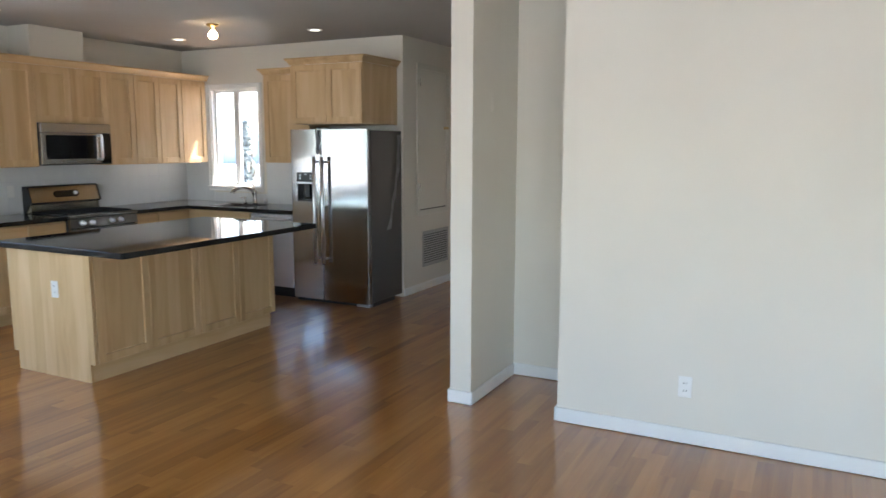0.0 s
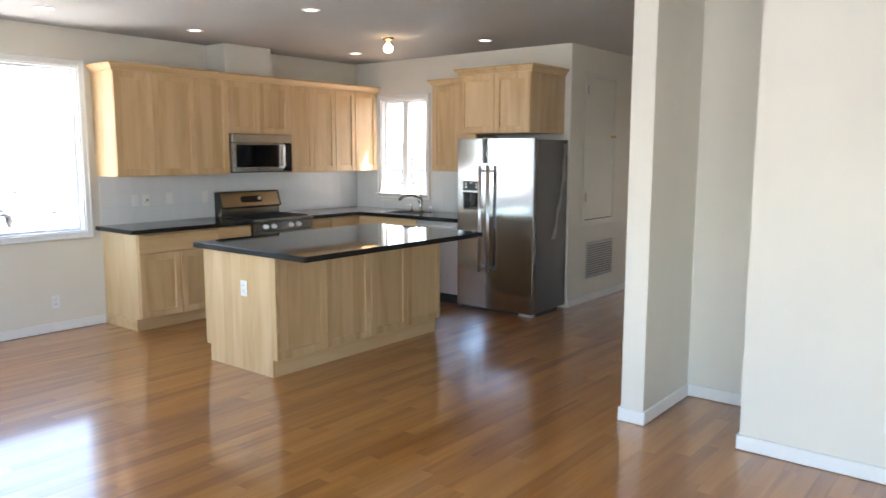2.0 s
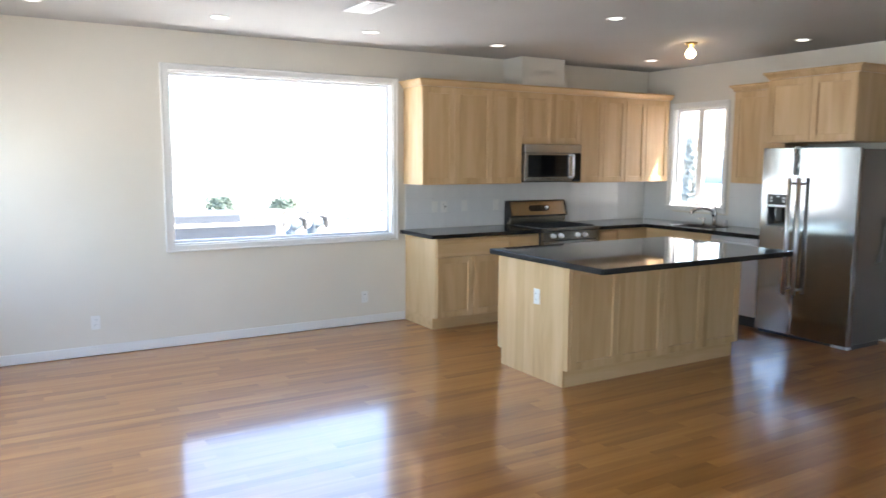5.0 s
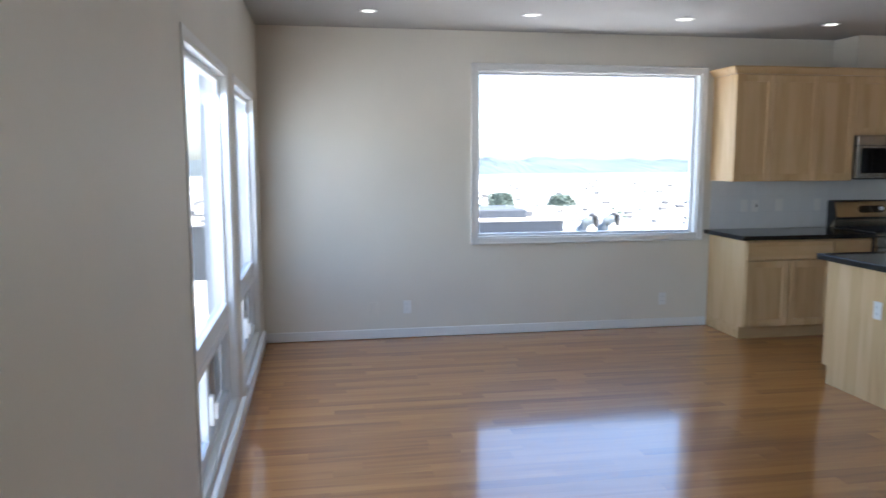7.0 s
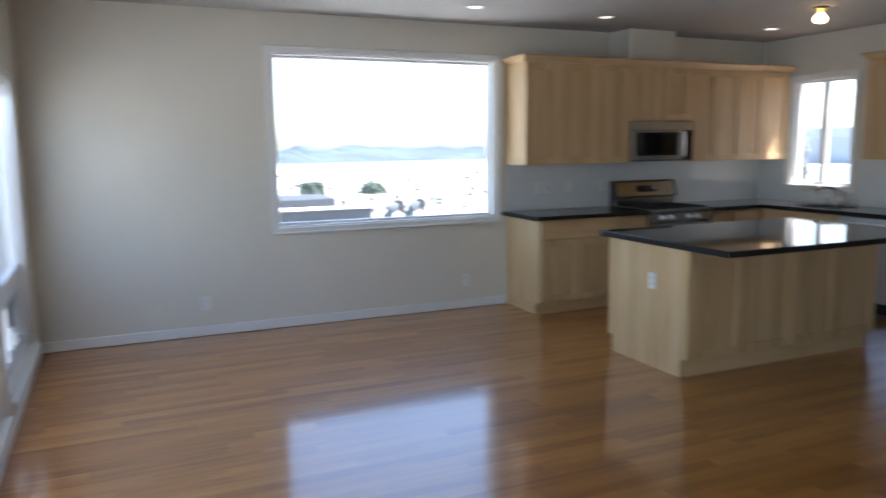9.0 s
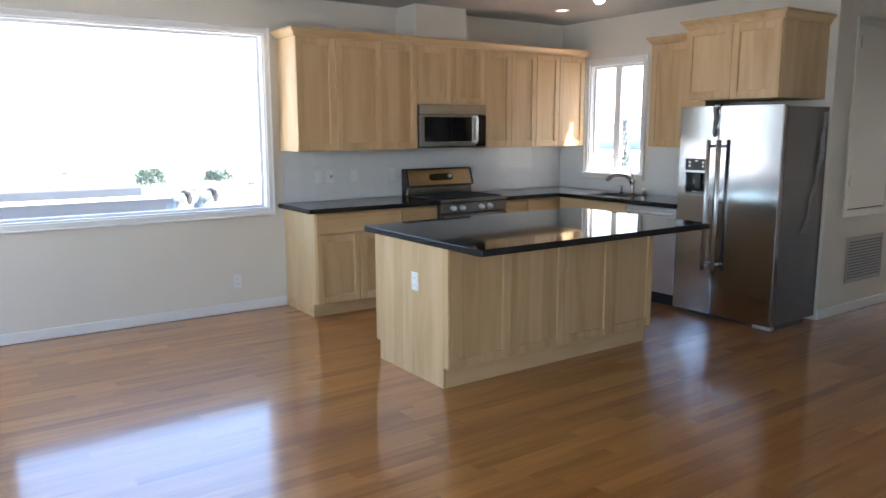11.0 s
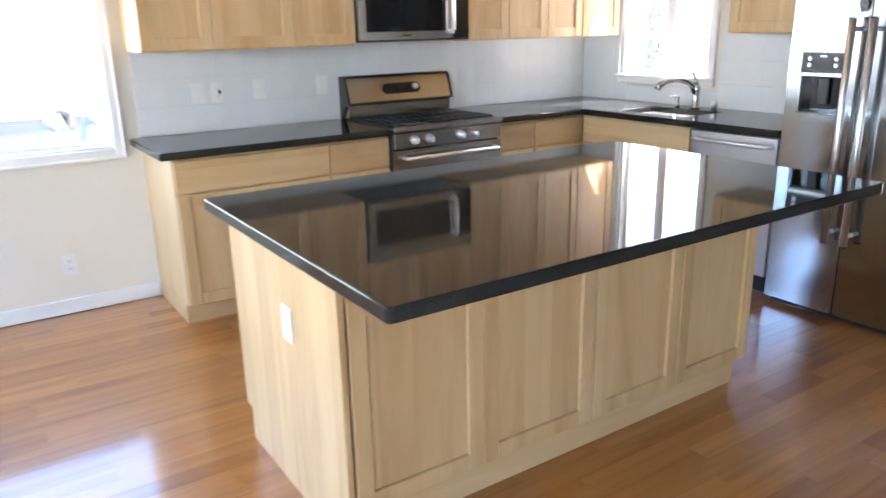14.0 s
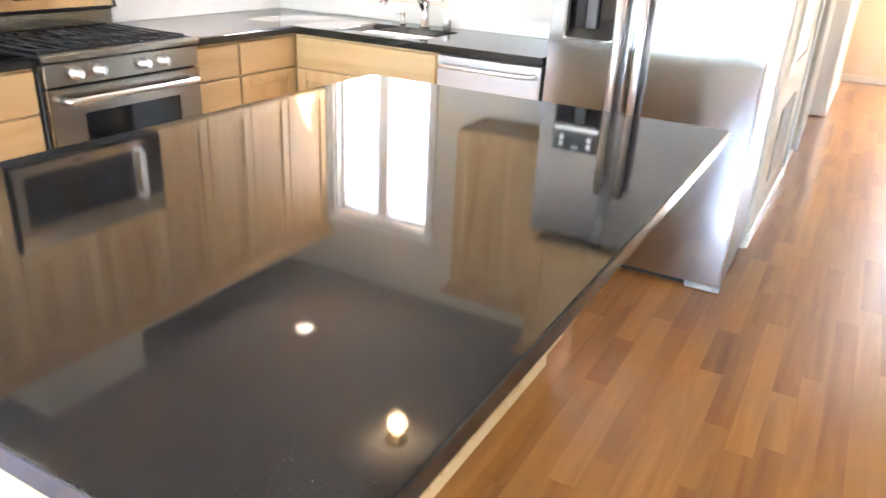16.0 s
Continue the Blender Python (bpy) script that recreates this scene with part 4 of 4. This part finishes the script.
# ---- dishwasher ----
dw = thing("dishwasher", (-4.615, 6.48, 0), "stainless steel dishwasher under the black worktop", "dishwasher")
part("body", boxes(((-4.889, SF + 0.004, 0.11), (-4.342, NORTH - 0.02, CT0 - 0.004))), DARK, dw)
part("toe_kick", boxes(((-4.887, SF + 0.06, 0.0), (-4.344, SF + 0.40, 0.11))), BLACK, dw)
dd = part("door", boxes(((-4.887, SF - 0.022, 0.115), (-4.344, SF + 0.003, 0.868)), bevel=0.004), STEEL_X, dw)
part("handle", tube([(-4.86, SF - 0.023, 0.822), (-4.85, SF - 0.058, 0.822), (-4.83, SF - 0.064, 0.822), (-4.40, SF - 0.064, 0.822), (-4.38, SF - 0.058, 0.822), (-4.37, SF - 0.023, 0.822)], 0.011), CHROME, dd, "polished steel bar handle")

# ---- sink and tap ----
s = thing("kitchen_sink", (-5.29, 6.445, 0.70), "undermounted stainless steel sink in black granite", "sink")
bm = boxes(((SINK[0] - 0.008, SINK[2] - 0.008, 0.70), (SINK[0] + 0.004, SINK[3] + 0.008, CT0 - 0.0015)), ((SINK[1] - 0.004, SINK[2] - 0.008, 0.70), (SINK[1] + 0.008, SINK[3] + 0.008, CT0 - 0.0015)),
           ((SINK[0] + 0.004, SINK[2] - 0.008, 0.70), (SINK[1] - 0.004, SINK[2] + 0.004, CT0 - 0.0015)), ((SINK[0] + 0.004, SINK[3] - 0.004, 0.70), (SINK[1] - 0.004, SINK[3] + 0.008, CT0 - 0.0015)),
           ((SINK[0] + 0.004, SINK[2] + 0.004, 0.70), (SINK[1] - 0.004, SINK[3] - 0.004, 0.705)))
part("basin", bm, BASIN, s)
part("drain", lathe([(0.045, 0.7055), (0.045, 0.708), (0.02, 0.708), (0.0198, 0.707)], (-5.29, 6.445, 0)), CHROME, s)
tap = thing("kitchen_tap", (-5.27, 6.69, CT1), "brushed nickel pull-out kitchen tap with a lever", "tap")
part("base", lathe([(0.030, 0), (0.030, 0.008), (0.024, 0.014), (0.022, 0.10), (0.026, 0.115), (0.026, 0.135), (0.018, 0.15), (0.0178, 0.15)], (-5.27, 6.69, CT1)), NICKEL, tap)
arc = [(-5.275, 6.685, CT1 + 0.10), (-5.285, 6.66, CT1 + 0.15), (-5.31, 6.62, CT1 + 0.178), (-5.345, 6.575, CT1 + 0.185), (-5.385, 6.53, CT1 + 0.175), (-5.41, 6.495, CT1 + 0.15), (-5.415, 6.485, CT1 + 0.125)]
part("spout", tube(arc, [0.02, 0.019, 0.0175, 0.0165, 0.0175, 0.02, 0.021], 16), NICKEL, tap)
part("lever", tube([(-5.27, 6.69, CT1 + 0.14), (-5.285, 6.695, CT1 + 0.185), (-5.315, 6.70, CT1 + 0.225), (-5.33, 6.70, CT1 + 0.24)], [0.016, 0.010, 0.008, 0.009], 12), NICKEL, tap)
sp = thing("soap_dispenser", (-5.42, 6.70, CT1), "small brushed nickel soap pump beside the tap", "soap pump")
part("base", lathe([(0.018, 0), (0.018, 0.01), (0.011, 0.016), (0.010, 0.055), (0.013, 0.06), (0.013, 0.07), (0.0128, 0.07)], (-5.42, 6.70, CT1)), NICKEL, sp)
part("spout", tube([(-5.42, 6.70, CT1 + 0.066), (-5.435, 6.68, CT1 + 0.068), (-5.455, 6.655, CT1 + 0.06)], 0.006, 10), NICKEL, sp)
tagged(mesh_object("air_gap_cap", lathe([(0.021, 0), (0.021, 0.05), (0.018, 0.06), (0.0178, 0.06)], (-5.135, 6.70, CT1)), CHROME), "brushed nickel cap beside the tap", "sink cap")

# ---- hall door and grille ----
AD = (7.13, 7.76, 0.88, 2.36)
ad = thing("door_1", (HALL_W, 7.52, AD[2]), "cream painted access door in the hall wall", "door", kind="structure")
HX = face_x(HALL_W)
part("casing", slab([AD[0] - 0.055, AD[0], AD[1], AD[1] + 0.055], [AD[2] - 0.055, AD[2], AD[3], AD[3] + 0.055], [(1, 1)], HALL_W + 0.0005, HALL_W + 0.016, on_x, 0.003, 1), DOORPAINT, ad)
part("leaf", boxes((HX(AD[0] + 0.004, AD[2] + 0.012, 0.001), HX(AD[1] - 0.004, AD[3] - 0.004, 0.010)), bevel=0.002), DOORPAINT, ad)
# black strip painted in for the shade below the leaf
part("gap", boxes((HX(AD[0] + 0.004, AD[2], 0.0008), HX(AD[1] - 0.004, AD[2] + 0.011, 0.002))), BLACK, ad, "black strip for the shade in the gap under the leaf")
for zz in (1.08, 2.18):
    part("hinge", boxes((HX(AD[0] - 0.006, zz, 0.010), HX(AD[0] + 0.012, zz + 0.09, 0.020)), bevel=0.002), NICKEL, ad)
part("latch", boxes((HX(AD[1] - 0.075, 1.745, 0.010), HX(AD[1] + 0.02, 1.775, 0.028)), bevel=0.003), BRASS, ad, "dark brass slide latch")
gr = thing("return_grille", (HALL_W, 7.54, 0.29), "grey louvred return-air grille low on the hall wall", "grille")
GY0, GY1, GZ0, GZ1 = 7.20, 7.81, 0.255, 0.645
part("frame", slab([GY0, GY0 + 0.025, GY1 - 0.025, GY1], [GZ0, GZ0 + 0.025, GZ1 - 0.025, GZ1], [(1, 1)], HALL_W + 0.0005, HALL_W + 0.010, on_x, 0.002, 1), GREYMETAL, gr)
part("backing", boxes((HX(GY0 + 0.026, GZ0 + 0.026, 0.0006), HX(GY1 - 0.026, GZ1 - 0.026, 0.0016))), DARK, gr)
n = 14
for k in range(n):
    zz = GZ0 + 0.03 + k * (GZ1 - GZ0 - 0.06) / (n - 1)
    part("slat", boxes((HX(GY0 + 0.026, zz - 0.0075, 0.002), HX(GY1 - 0.026, zz + 0.0055, 0.007))), GREYMETAL, gr)

# door leaf standing at the far end of the hall
d2 = thing("door_2", (HALL_W - 0.05, 10.60, 0), "white painted door at the far end of the hall", "door", kind="structure")
part("leaf", boxes(((HALL_W - 0.19, 10.57, 0.01), (HALL_W + 0.09, 10.605, 2.05)), bevel=0.003), TRIM, d2)
for zz in (0.25, 1.75):
    part("hinge", boxes(((HALL_W - 0.20, 10.555, zz), (HALL_W - 0.17, 10.57, zz + 0.10)), bevel=0.002), NICKEL, d2)
structure("trim", boxes(((HALL_W + 0.0005, 9.38, BB), (HALL_W + 0.02, 9.5, 2.15)), bevel=0.004), TRIM, "white door casing at the end of the hall wall", "casing")

# ---- ceiling fittings ----
can = thing("recessed_light", (-5.65, 6.04, H), "small round recessed ceiling light, switched on", "ceiling light", "recessed ceiling lights")
part("trim_ring", lathe([(0.046, 0.0), (0.046, -0.004), (0.068, -0.006), (0.071, -0.002), (0.071, 0.0)], (-5.65, 6.04, H)), PLASTIC, can)
part("lens", lathe([(0.0455, -0.001), (0.0455, -0.0030), (0.03, -0.0038), (0.0298, -0.0038)], (-5.65, 6.04, H)), LENS, can, "glowing frosted lens")
for x, y in ((-3.98, 6.14), (-4.12, 4.07), (-5.66, 4.07), (-5.63, 2.77), (-5.64, 1.53), (-5.68, 0.29)):
    copy_thing(can, Matrix.Translation((x, y, H)))
lb = thing("bulb_holder", (-4.61, 5.45, H), "bare lit globe bulb in a ceiling lampholder", "ceiling light")
part("base", lathe([(0.055, 0.0), (0.055, -0.012), (0.045, -0.022), (0.022, -0.026), (0.020, -0.05), (0.0198, -0.05)], (-4.61, 5.45, H)), BRASS, lb)
prof = [(0.014, -0.05), (0.020, -0.058), (0.034, -0.072), (0.043, -0.090), (0.043, -0.106), (0.034, -0.124), (0.018, -0.134), (0.004, -0.137)]
part("bulb", lathe(prof, (-4.61, 5.45, H)), BULB, lb, "lit warm white globe bulb")
cv = thing("ceiling_vent", (-4.70, 2.32, H), "white louvred ceiling air register", "vent")
VX0, VX1, VY0, VY1 = -4.90, -4.50, 2.21, 2.42
part("frame", slab([VX0, VX0 + 0.03, VX1 - 0.03, VX1], [VY0, VY0 + 0.03, VY1 - 0.03, VY1], [(1, 1)], H - 0.012, H - 0.0005, on_z, 0.003, 1), TRIM, cv)
part("backing", boxes(((VX0 + 0.031, VY0 + 0.031, H - 0.003), (VX1 - 0.031, VY1 - 0.031, H - 0.001))), BLACK, cv)
for k in range(9):
    x = VX0 + 0.045 + k * 0.0335
    part("slat", boxes(((x, VY0 + 0.031, H - 0.010), (x + 0.014, VY1 - 0.031, H - 0.0035))), TRIM, cv)

# ---- outside ----
def fall(x, y):
    """Height of the hillside: steep below the house, then the plain of the town."""
    d = math.hypot(x + 3, y - 3)
    up = min(1.0, max(0.0, (d - 800) / 1300))
    return -9.0 - 52.0 * (1 - math.exp(-max(0.0, d - 25) / 420.0)) + 19.0 * up


bm = bmesh.new()
rad = [0, 20, 40, 70, 110, 170, 260, 400, 600, 900, 1400, 2100, 3200, 4800]
rows = []
for r_ in rad:
    rows.append([bm.verts.new((-3 + r_ * math.cos(2 * math.pi * k / 48), 3 + r_ * math.sin(2 * math.pi * k / 48), fall(-3 + r_, 3))) for k in range(48 if r_ else 1)])
for k in range(48):
    bm.faces.new([rows[0][0], rows[1][k], rows[1][(k + 1) % 48]])
    for a, b in zip(rows[1:], rows[2:]):
        bm.faces.new([a[k], b[k], b[(k + 1) % 48], a[(k + 1) % 48]])
bmesh.ops.recalc_face_normals(bm, faces=bm.faces)
structure("ground", bm, GROUND, "pale sunlit hillside falling away below the windows", "ground")
structure("exterior_wall", boxes(((WEST - 0.16, -1.05, -9.0), (WEST - 0.02, SOUTH - 0.151, H + 0.3))), WING, "blue-white stucco wing wall outside the tall windows", "wall")


def hill_row(name, x0, y0, x1, y1, height, seed, label):
    bm = bmesh.new()
    n = 900
    cols = []
    d = Vector((x1 - x0, y1 - y0))
    nrm = Vector((-d.y, d.x)).normalized()
    for i in range(n + 1):
        p = Vector((x0, y0)) + d * (i / n)
        h = height * (0.74 + 0.26 * noise.fractal((i * 0.018 + seed, seed, 0), 0.7, 2.0, 7))
        col = []
        for off, f in ((0, 0.0), (70, 0.2), (140, 0.38), (210, 0.5), (270, 0.66), (330, 0.75), (400, 0.9), (480, 1.0), (900, 0.0)):
            q = off + 18 * noise.noise((i * 0.05, seed + off, 4))
            col.append(bm.verts.new((p.x - nrm.x * -q, p.y - nrm.y * -q, -44 + h * f * (1 + 0.2 * noise.noise((i * 0.06, off * 0.01, seed))) + (1.0 * noise.noise((i * 0.45, seed, off)) + 2.2 * noise.noise((i * 1.3, seed, off)) if 0 < f else 0))))
        cols.append(col)
    for a, b in zip(cols, cols[1:]):
        for k in range(8):
            bm.faces.new([a[k], b[k], b[k + 1], a[k + 1]])
    bmesh.ops.recalc_face_normals(bm, faces=bm.faces)
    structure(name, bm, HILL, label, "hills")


hill_row("backdrop", -1900, -1900, -1900, 2600, 52, 3.0, "hills on the horizon, haze put into their blue-green colour")
hill_row("backdrop_north", -1900, 1900, 1900, 1900, 68, 9.0, "hills on the horizon, haze put into their blue-green colour")
hill_row("backdrop_south", 1900, -1900, -1900, -1900, 64, 14.0, "hills on the horizon, haze put into their blue-green colour")

# the town below, pale flat-roofed houses
rng = random.Random(5)
bm = bmesh.new()
for k in range(3000):
    d = 75 + 1500 * rng.random() ** 1.25
    a = rng.uniform(math.radians(70), math.radians(290))
    cx, cy = d * math.cos(a), 3 + d * math.sin(a)
    if cx > -24 and abs(cy - 4) < 14:
        continue
    w, l, h = rng.uniform(4, 8), rng.uniform(4, 10), rng.uniform(2, 4.5)
    z0 = fall(cx, cy)
    vs = [(cx - w / 2, cy - l / 2), (cx + w / 2, cy - l / 2), (cx + w / 2, cy + l / 2), (cx - w / 2, cy + l / 2)]
    lo = [bm.verts.new((x, y, z0 - 2)) for x, y in vs]
    hi = [bm.verts.new((x, y, z0 + h)) for x, y in vs]
    bm.faces.new(hi)
    for q in range(4):
        bm.faces.new([lo[q], lo[(q + 1) % 4], hi[(q + 1) % 4], hi[q]])
tagged(mesh_object("houses", bm, HOUSE), "pale houses of the town spreading to the hills", "houses", kind="stuff")
bm = bmesh.new()
for k in range(420):
    d = 40 + 1100 * rng.random() ** 1.2
    a = rng.uniform(math.radians(70), math.radians(290))
    cx, cy = d * math.cos(a), 3 + d * math.sin(a)
    r0 = rng.uniform(0.9, 2.4)
    z0 = fall(cx, cy) + rng.uniform(1.5, 4)
    for j in range(5):
        bmesh.ops.create_icosphere(bm, subdivisions=1, radius=r0 * rng.uniform(0.35, 0.7), matrix=Matrix.Translation((cx + rng.uniform(-1, 1) * r0, cy + rng.uniform(-1, 1) * r0, z0 + rng.uniform(-0.5, 0.5) * r0)))
tagged(mesh_object("trees", bm, LEAF), "dark green trees scattered through the town", "trees", kind="stuff")


def tree(x, y, base, top, spread, seed, label, leaves=900, blade=0.10, low=0.32, leaf=THIN_LEAF):
    """A tapered trunk with limbs and a loose crown of small leaf blades."""
    rg = random.Random(seed)
    t_ = thing("tree", (x, y, base), label, "tree")
    h = top - base
    part("trunk", tube([(x, y, base), (x + 0.1, y, base + h * 0.4), (x, y + 0.1, base + h * 0.75), (x, y, top - 0.3)], [0.16, 0.12, 0.08, 0.03], 10), BARK, t_)
    bm = bmesh.new()
    for k in range(16):
        a = rg.uniform(0, 6.28)
        z = base + h * rg.uniform(0.4, 0.9)
        r_ = spread * rg.uniform(0.5, 0.9)
        tmp = tube([(x, y, z), (x + 0.5 * r_ * math.cos(a), y + 0.5 * r_ * math.sin(a), z + 0.15 * h * 0.5), (x + r_ * math.cos(a), y + r_ * math.sin(a), z + 0.12 * h)], [0.05, 0.03, 0.012], 6)
        me = bpy.data.meshes.new("limb")
        tmp.to_mesh(me)
        tmp.free()
        bm.from_mesh(me)
    part("limb", bm, BARK, t_)
    bm = bmesh.new()
    for k in range(leaves):
        a, z = rg.uniform(0, 6.28), rg.uniform(low, 1.02)
        r_ = spread * math.sqrt(rg.random()) * (1.1 - abs(z - 0.62) * 1.9) * (0.75 + 0.5 * noise.noise((a * 1.5, z * 5, seed)))
        p = Vector((x + r_ * math.cos(a), y + r_ * math.sin(a), base + h * z))
        u = Vector((rg.uniform(-1, 1), rg.uniform(-1, 1), rg.uniform(-1, 1))).normalized() * blade
        v = u.cross(Vector((rg.uniform(-1, 1), rg.uniform(-1, 1), rg.uniform(-1, 1)))).normalized() * blade * 0.6
        bm.faces.new([bm.verts.new(p - u), bm.verts.new(p + v), bm.verts.new(p + u), bm.verts.new(p - v)])
    part("crown", bm, leaf, t_)
    return t_


tree(-14.6, 17.0, -8.5, 2.1, 0.42, 3, "slender leafy tree outside the sink window", 2600)
tree(-80.0, 19.8, -14.0, -2.6, 3.8, 8, "broad leafy tree among the houses below", 2400, 0.16, low=0.89, leaf=LEAF)
tree(-80.0, 26.8, -14.0, -2.9, 3.6, 12, "broad leafy tree among the houses below", 2000, 0.16, low=0.92, leaf=LEAF)
hs = thing("neighbour_house", (-34.5, 44, -12), "pale house with a shaded blue-grey wall beyond the sink window", "house")
part("wall", boxes(((-39.5, 40, -12), (-30.5, 49, 1.75))), HOUSE_BLUE, hs)
part("roof", boxes(((-39.7, 39.8, 1.751), (-35.0, 49.2, 1.95)), ((-34.999, 39.8, 1.751), (-30.3, 49.2, 2.35)), bevel=0.03), HOUSE_BLUE, hs)
part("porch_roof", boxes(((-40, 28, -0.05), (-30, 39.99, 0.2)), bevel=0.02), ROOF_PALE, hs)
part("porch_wall", boxes(((-39.8, 28.2, -12), (-30.2, 39.99, -0.051))), STUCCO, hs)

# flat roof next door, with its parapet and two hooded vents
nb = thing("neighbour_building", (-14, 4, -9), "neighbouring building with a flat pale roof and grey parapet", "building")
part("wall", boxes(((-21, -6, -10), (-7.2, 14, -0.55))), STUCCO, nb)
part("roof", boxes(((-21, -6, -0.549), (-7.2, 14, -0.45))), ROOF_PALE, nb)
part("parapet", boxes(((-12.9, -6, -0.449), (-12.72, 4.22, 0.455))), ROOF_GREY, nb, "grey parapet wall")
part("coping", boxes(((-12.95, -6, 0.456), (-12.67, 4.26, 0.50)), bevel=0.01), ROOF_PALE, nb)
part("skylight", boxes(((-17.6, 0.5, -0.449), (-16.2, 4.55, 0.42)), bevel=0.03), ROOF_GREY, nb)
for (x, y) in ((-9.35, 3.43), (-9.52, 3.80)):
    v = thing("roof_vent", (x, y - 0.12, -0.45), "galvanised hooded roof vent pipe", "roof vent", "roof vents")
    pts = [(x, y - 0.12, -0.45), (x, y - 0.12, 0.54), (x, y - 0.105, 0.64), (x, y - 0.06, 0.715), (x, y - 0.005, 0.75), (x, y + 0.03, 0.755)]
    part("pipe", tube(pts, [0.085, 0.085, 0.08, 0.072, 0.064, 0.06], 18), GALV, v)
    part("hood", tube([(x, y - 0.015, 0.80), (x, y + 0.035, 0.82), (x, y + 0.08, 0.79), (x, y + 0.10, 0.73), (x, y + 0.095, 0.66)], [0.015, 0.036, 0.048, 0.046, 0.022], 18), DARK, v, "dark vent hood")
    part("collar", tube([(x, y - 0.12, 0.50), (x, y - 0.12, 0.53)], 0.095, 18), GALV, v)

# ---- backsplash tiles ----
structure("backsplash", boxes(((WEST + 0.0005, 3.50, CT1 + 0.001), (WEST + 0.003, 6.795, UZ0 - 0.001)), ((WEST + 0.003, NORTH - 0.003, CT1 + 0.001), (-5.97, NORTH - 0.0005, 1.384)),
                              ((-5.97, NORTH - 0.003, CT1 + 0.001), (-5.18, NORTH - 0.0005, SW[2] - 0.075)), ((-5.18, NORTH - 0.003, CT1 + 0.001), (-4.32, NORTH - 0.0005, 1.384))), GROUT, "pale grout bed of the tiled backsplash", "backsplash")
back = bpy.data.objects["backsplash"]
TS = 0.151


def tile_mesh(name, du, dv, place):
    bm = boxes((place(0.0002, 0.0002, 0.003), place(du - 0.0002, dv - 0.0002, 0.0075)), bevel=0.0003)
    me = bpy.data.meshes.new(name)
    bm.to_mesh(me)
    bm.free()
    me.materials.append(TILE)
    return me


def tile_run(u0, u1, v0, v1, axis):
    cache = {}
    u = u0
    while u < u1 - 0.01:
        du = min(TS, u1 - u)
        v = v0
        while v < v1 - 0.01:
            dv = min(TS, v1 - v)
            key = (round(du, 3), round(dv, 3))
            if key not in cache:
                cache[key] = tile_mesh("tile", du, dv, (lambda a, b, w: (w, a, b)) if axis == "x" else (lambda a, b, w: (a, -w, b)))
            ob = new("tile", cache[key])
            ob.parent = back
            ob.location = (WEST, u, v) if axis == "x" else (u, NORTH, v)
            v += TS
        u += TS


tile_run(3.50, 6.792, CT1 + 0.002, UZ0 - 0.001, "x")
tile_run(WEST + 0.01, -5.972, CT1 + 0.002, 1.384, "y")
tile_run(-5.97, -5.18, CT1 + 0.002, SW[2] - 0.075, "y")
tile_run(-5.178, -4.322, CT1 + 0.002, 1.384, "y")

# ---- floor boards ----
floor = structure("floor", boxes(((WEST, SOUTH - 0.14, -0.05), (EAST, END, -0.0006))), SUBFLOOR, "varnished oak strip floor running along the room", "floor")
BW = 0.083
rng = random.Random(11)
near, rest = [], []
x = WEST
while x < EAST - 0.01:
    x1 = min(x + BW, EAST)
    y = SOUTH - 0.14 - rng.uniform(0, 0.8)
    while y < END:
        y1 = y + rng.choice((0.35, 0.5, 0.65, 0.8, 0.95, 1.15, 1.4))
        a, b = max(y, SOUTH - 0.14), min(y1, END)
        if b - a > 0.02:
            (near if -3.7 < x < -0.9 and 1.6 < a and b < 7.2 and len(near) < 300 else rest).append((x, x1, a, b))
        y = y1
    x = x1


def board_bm(bm, x0, x1, y0, y1):
    vs = [bm.verts.new((x, y, z)) for z in (-0.012, 0.0) for x, y in ((x0, y0), (x1, y0), (x1, y1), (x0, y1))]
    bm.faces.new(vs[4:8])
    for i in range(4):
        j = (i + 1) % 4
        bm.faces.new([vs[i], vs[j], vs[4 + j], vs[4 + i]])


boards = {}
for x0, x1, y0, y1 in near:
    key = (round(x1 - x0, 4), round(y1 - y0, 3))
    if key not in boards:
        bm = bmesh.new()
        board_bm(bm, 0, x1 - x0, 0, y1 - y0)
        me = bpy.data.meshes.new("board")
        bm.to_mesh(me)
        bm.free()
        me.materials.append(FLOOR_A)
        boards[key] = me
    ob = new("board", boards[key])
    ob.parent = floor
    ob.location = (x0, y0, 0)
bm = bmesh.new()
for q in rest:
    board_bm(bm, *q)
ob = part("floor_boards", bm, FLOOR_B, floor)
tagged(ob, kind="stuff")
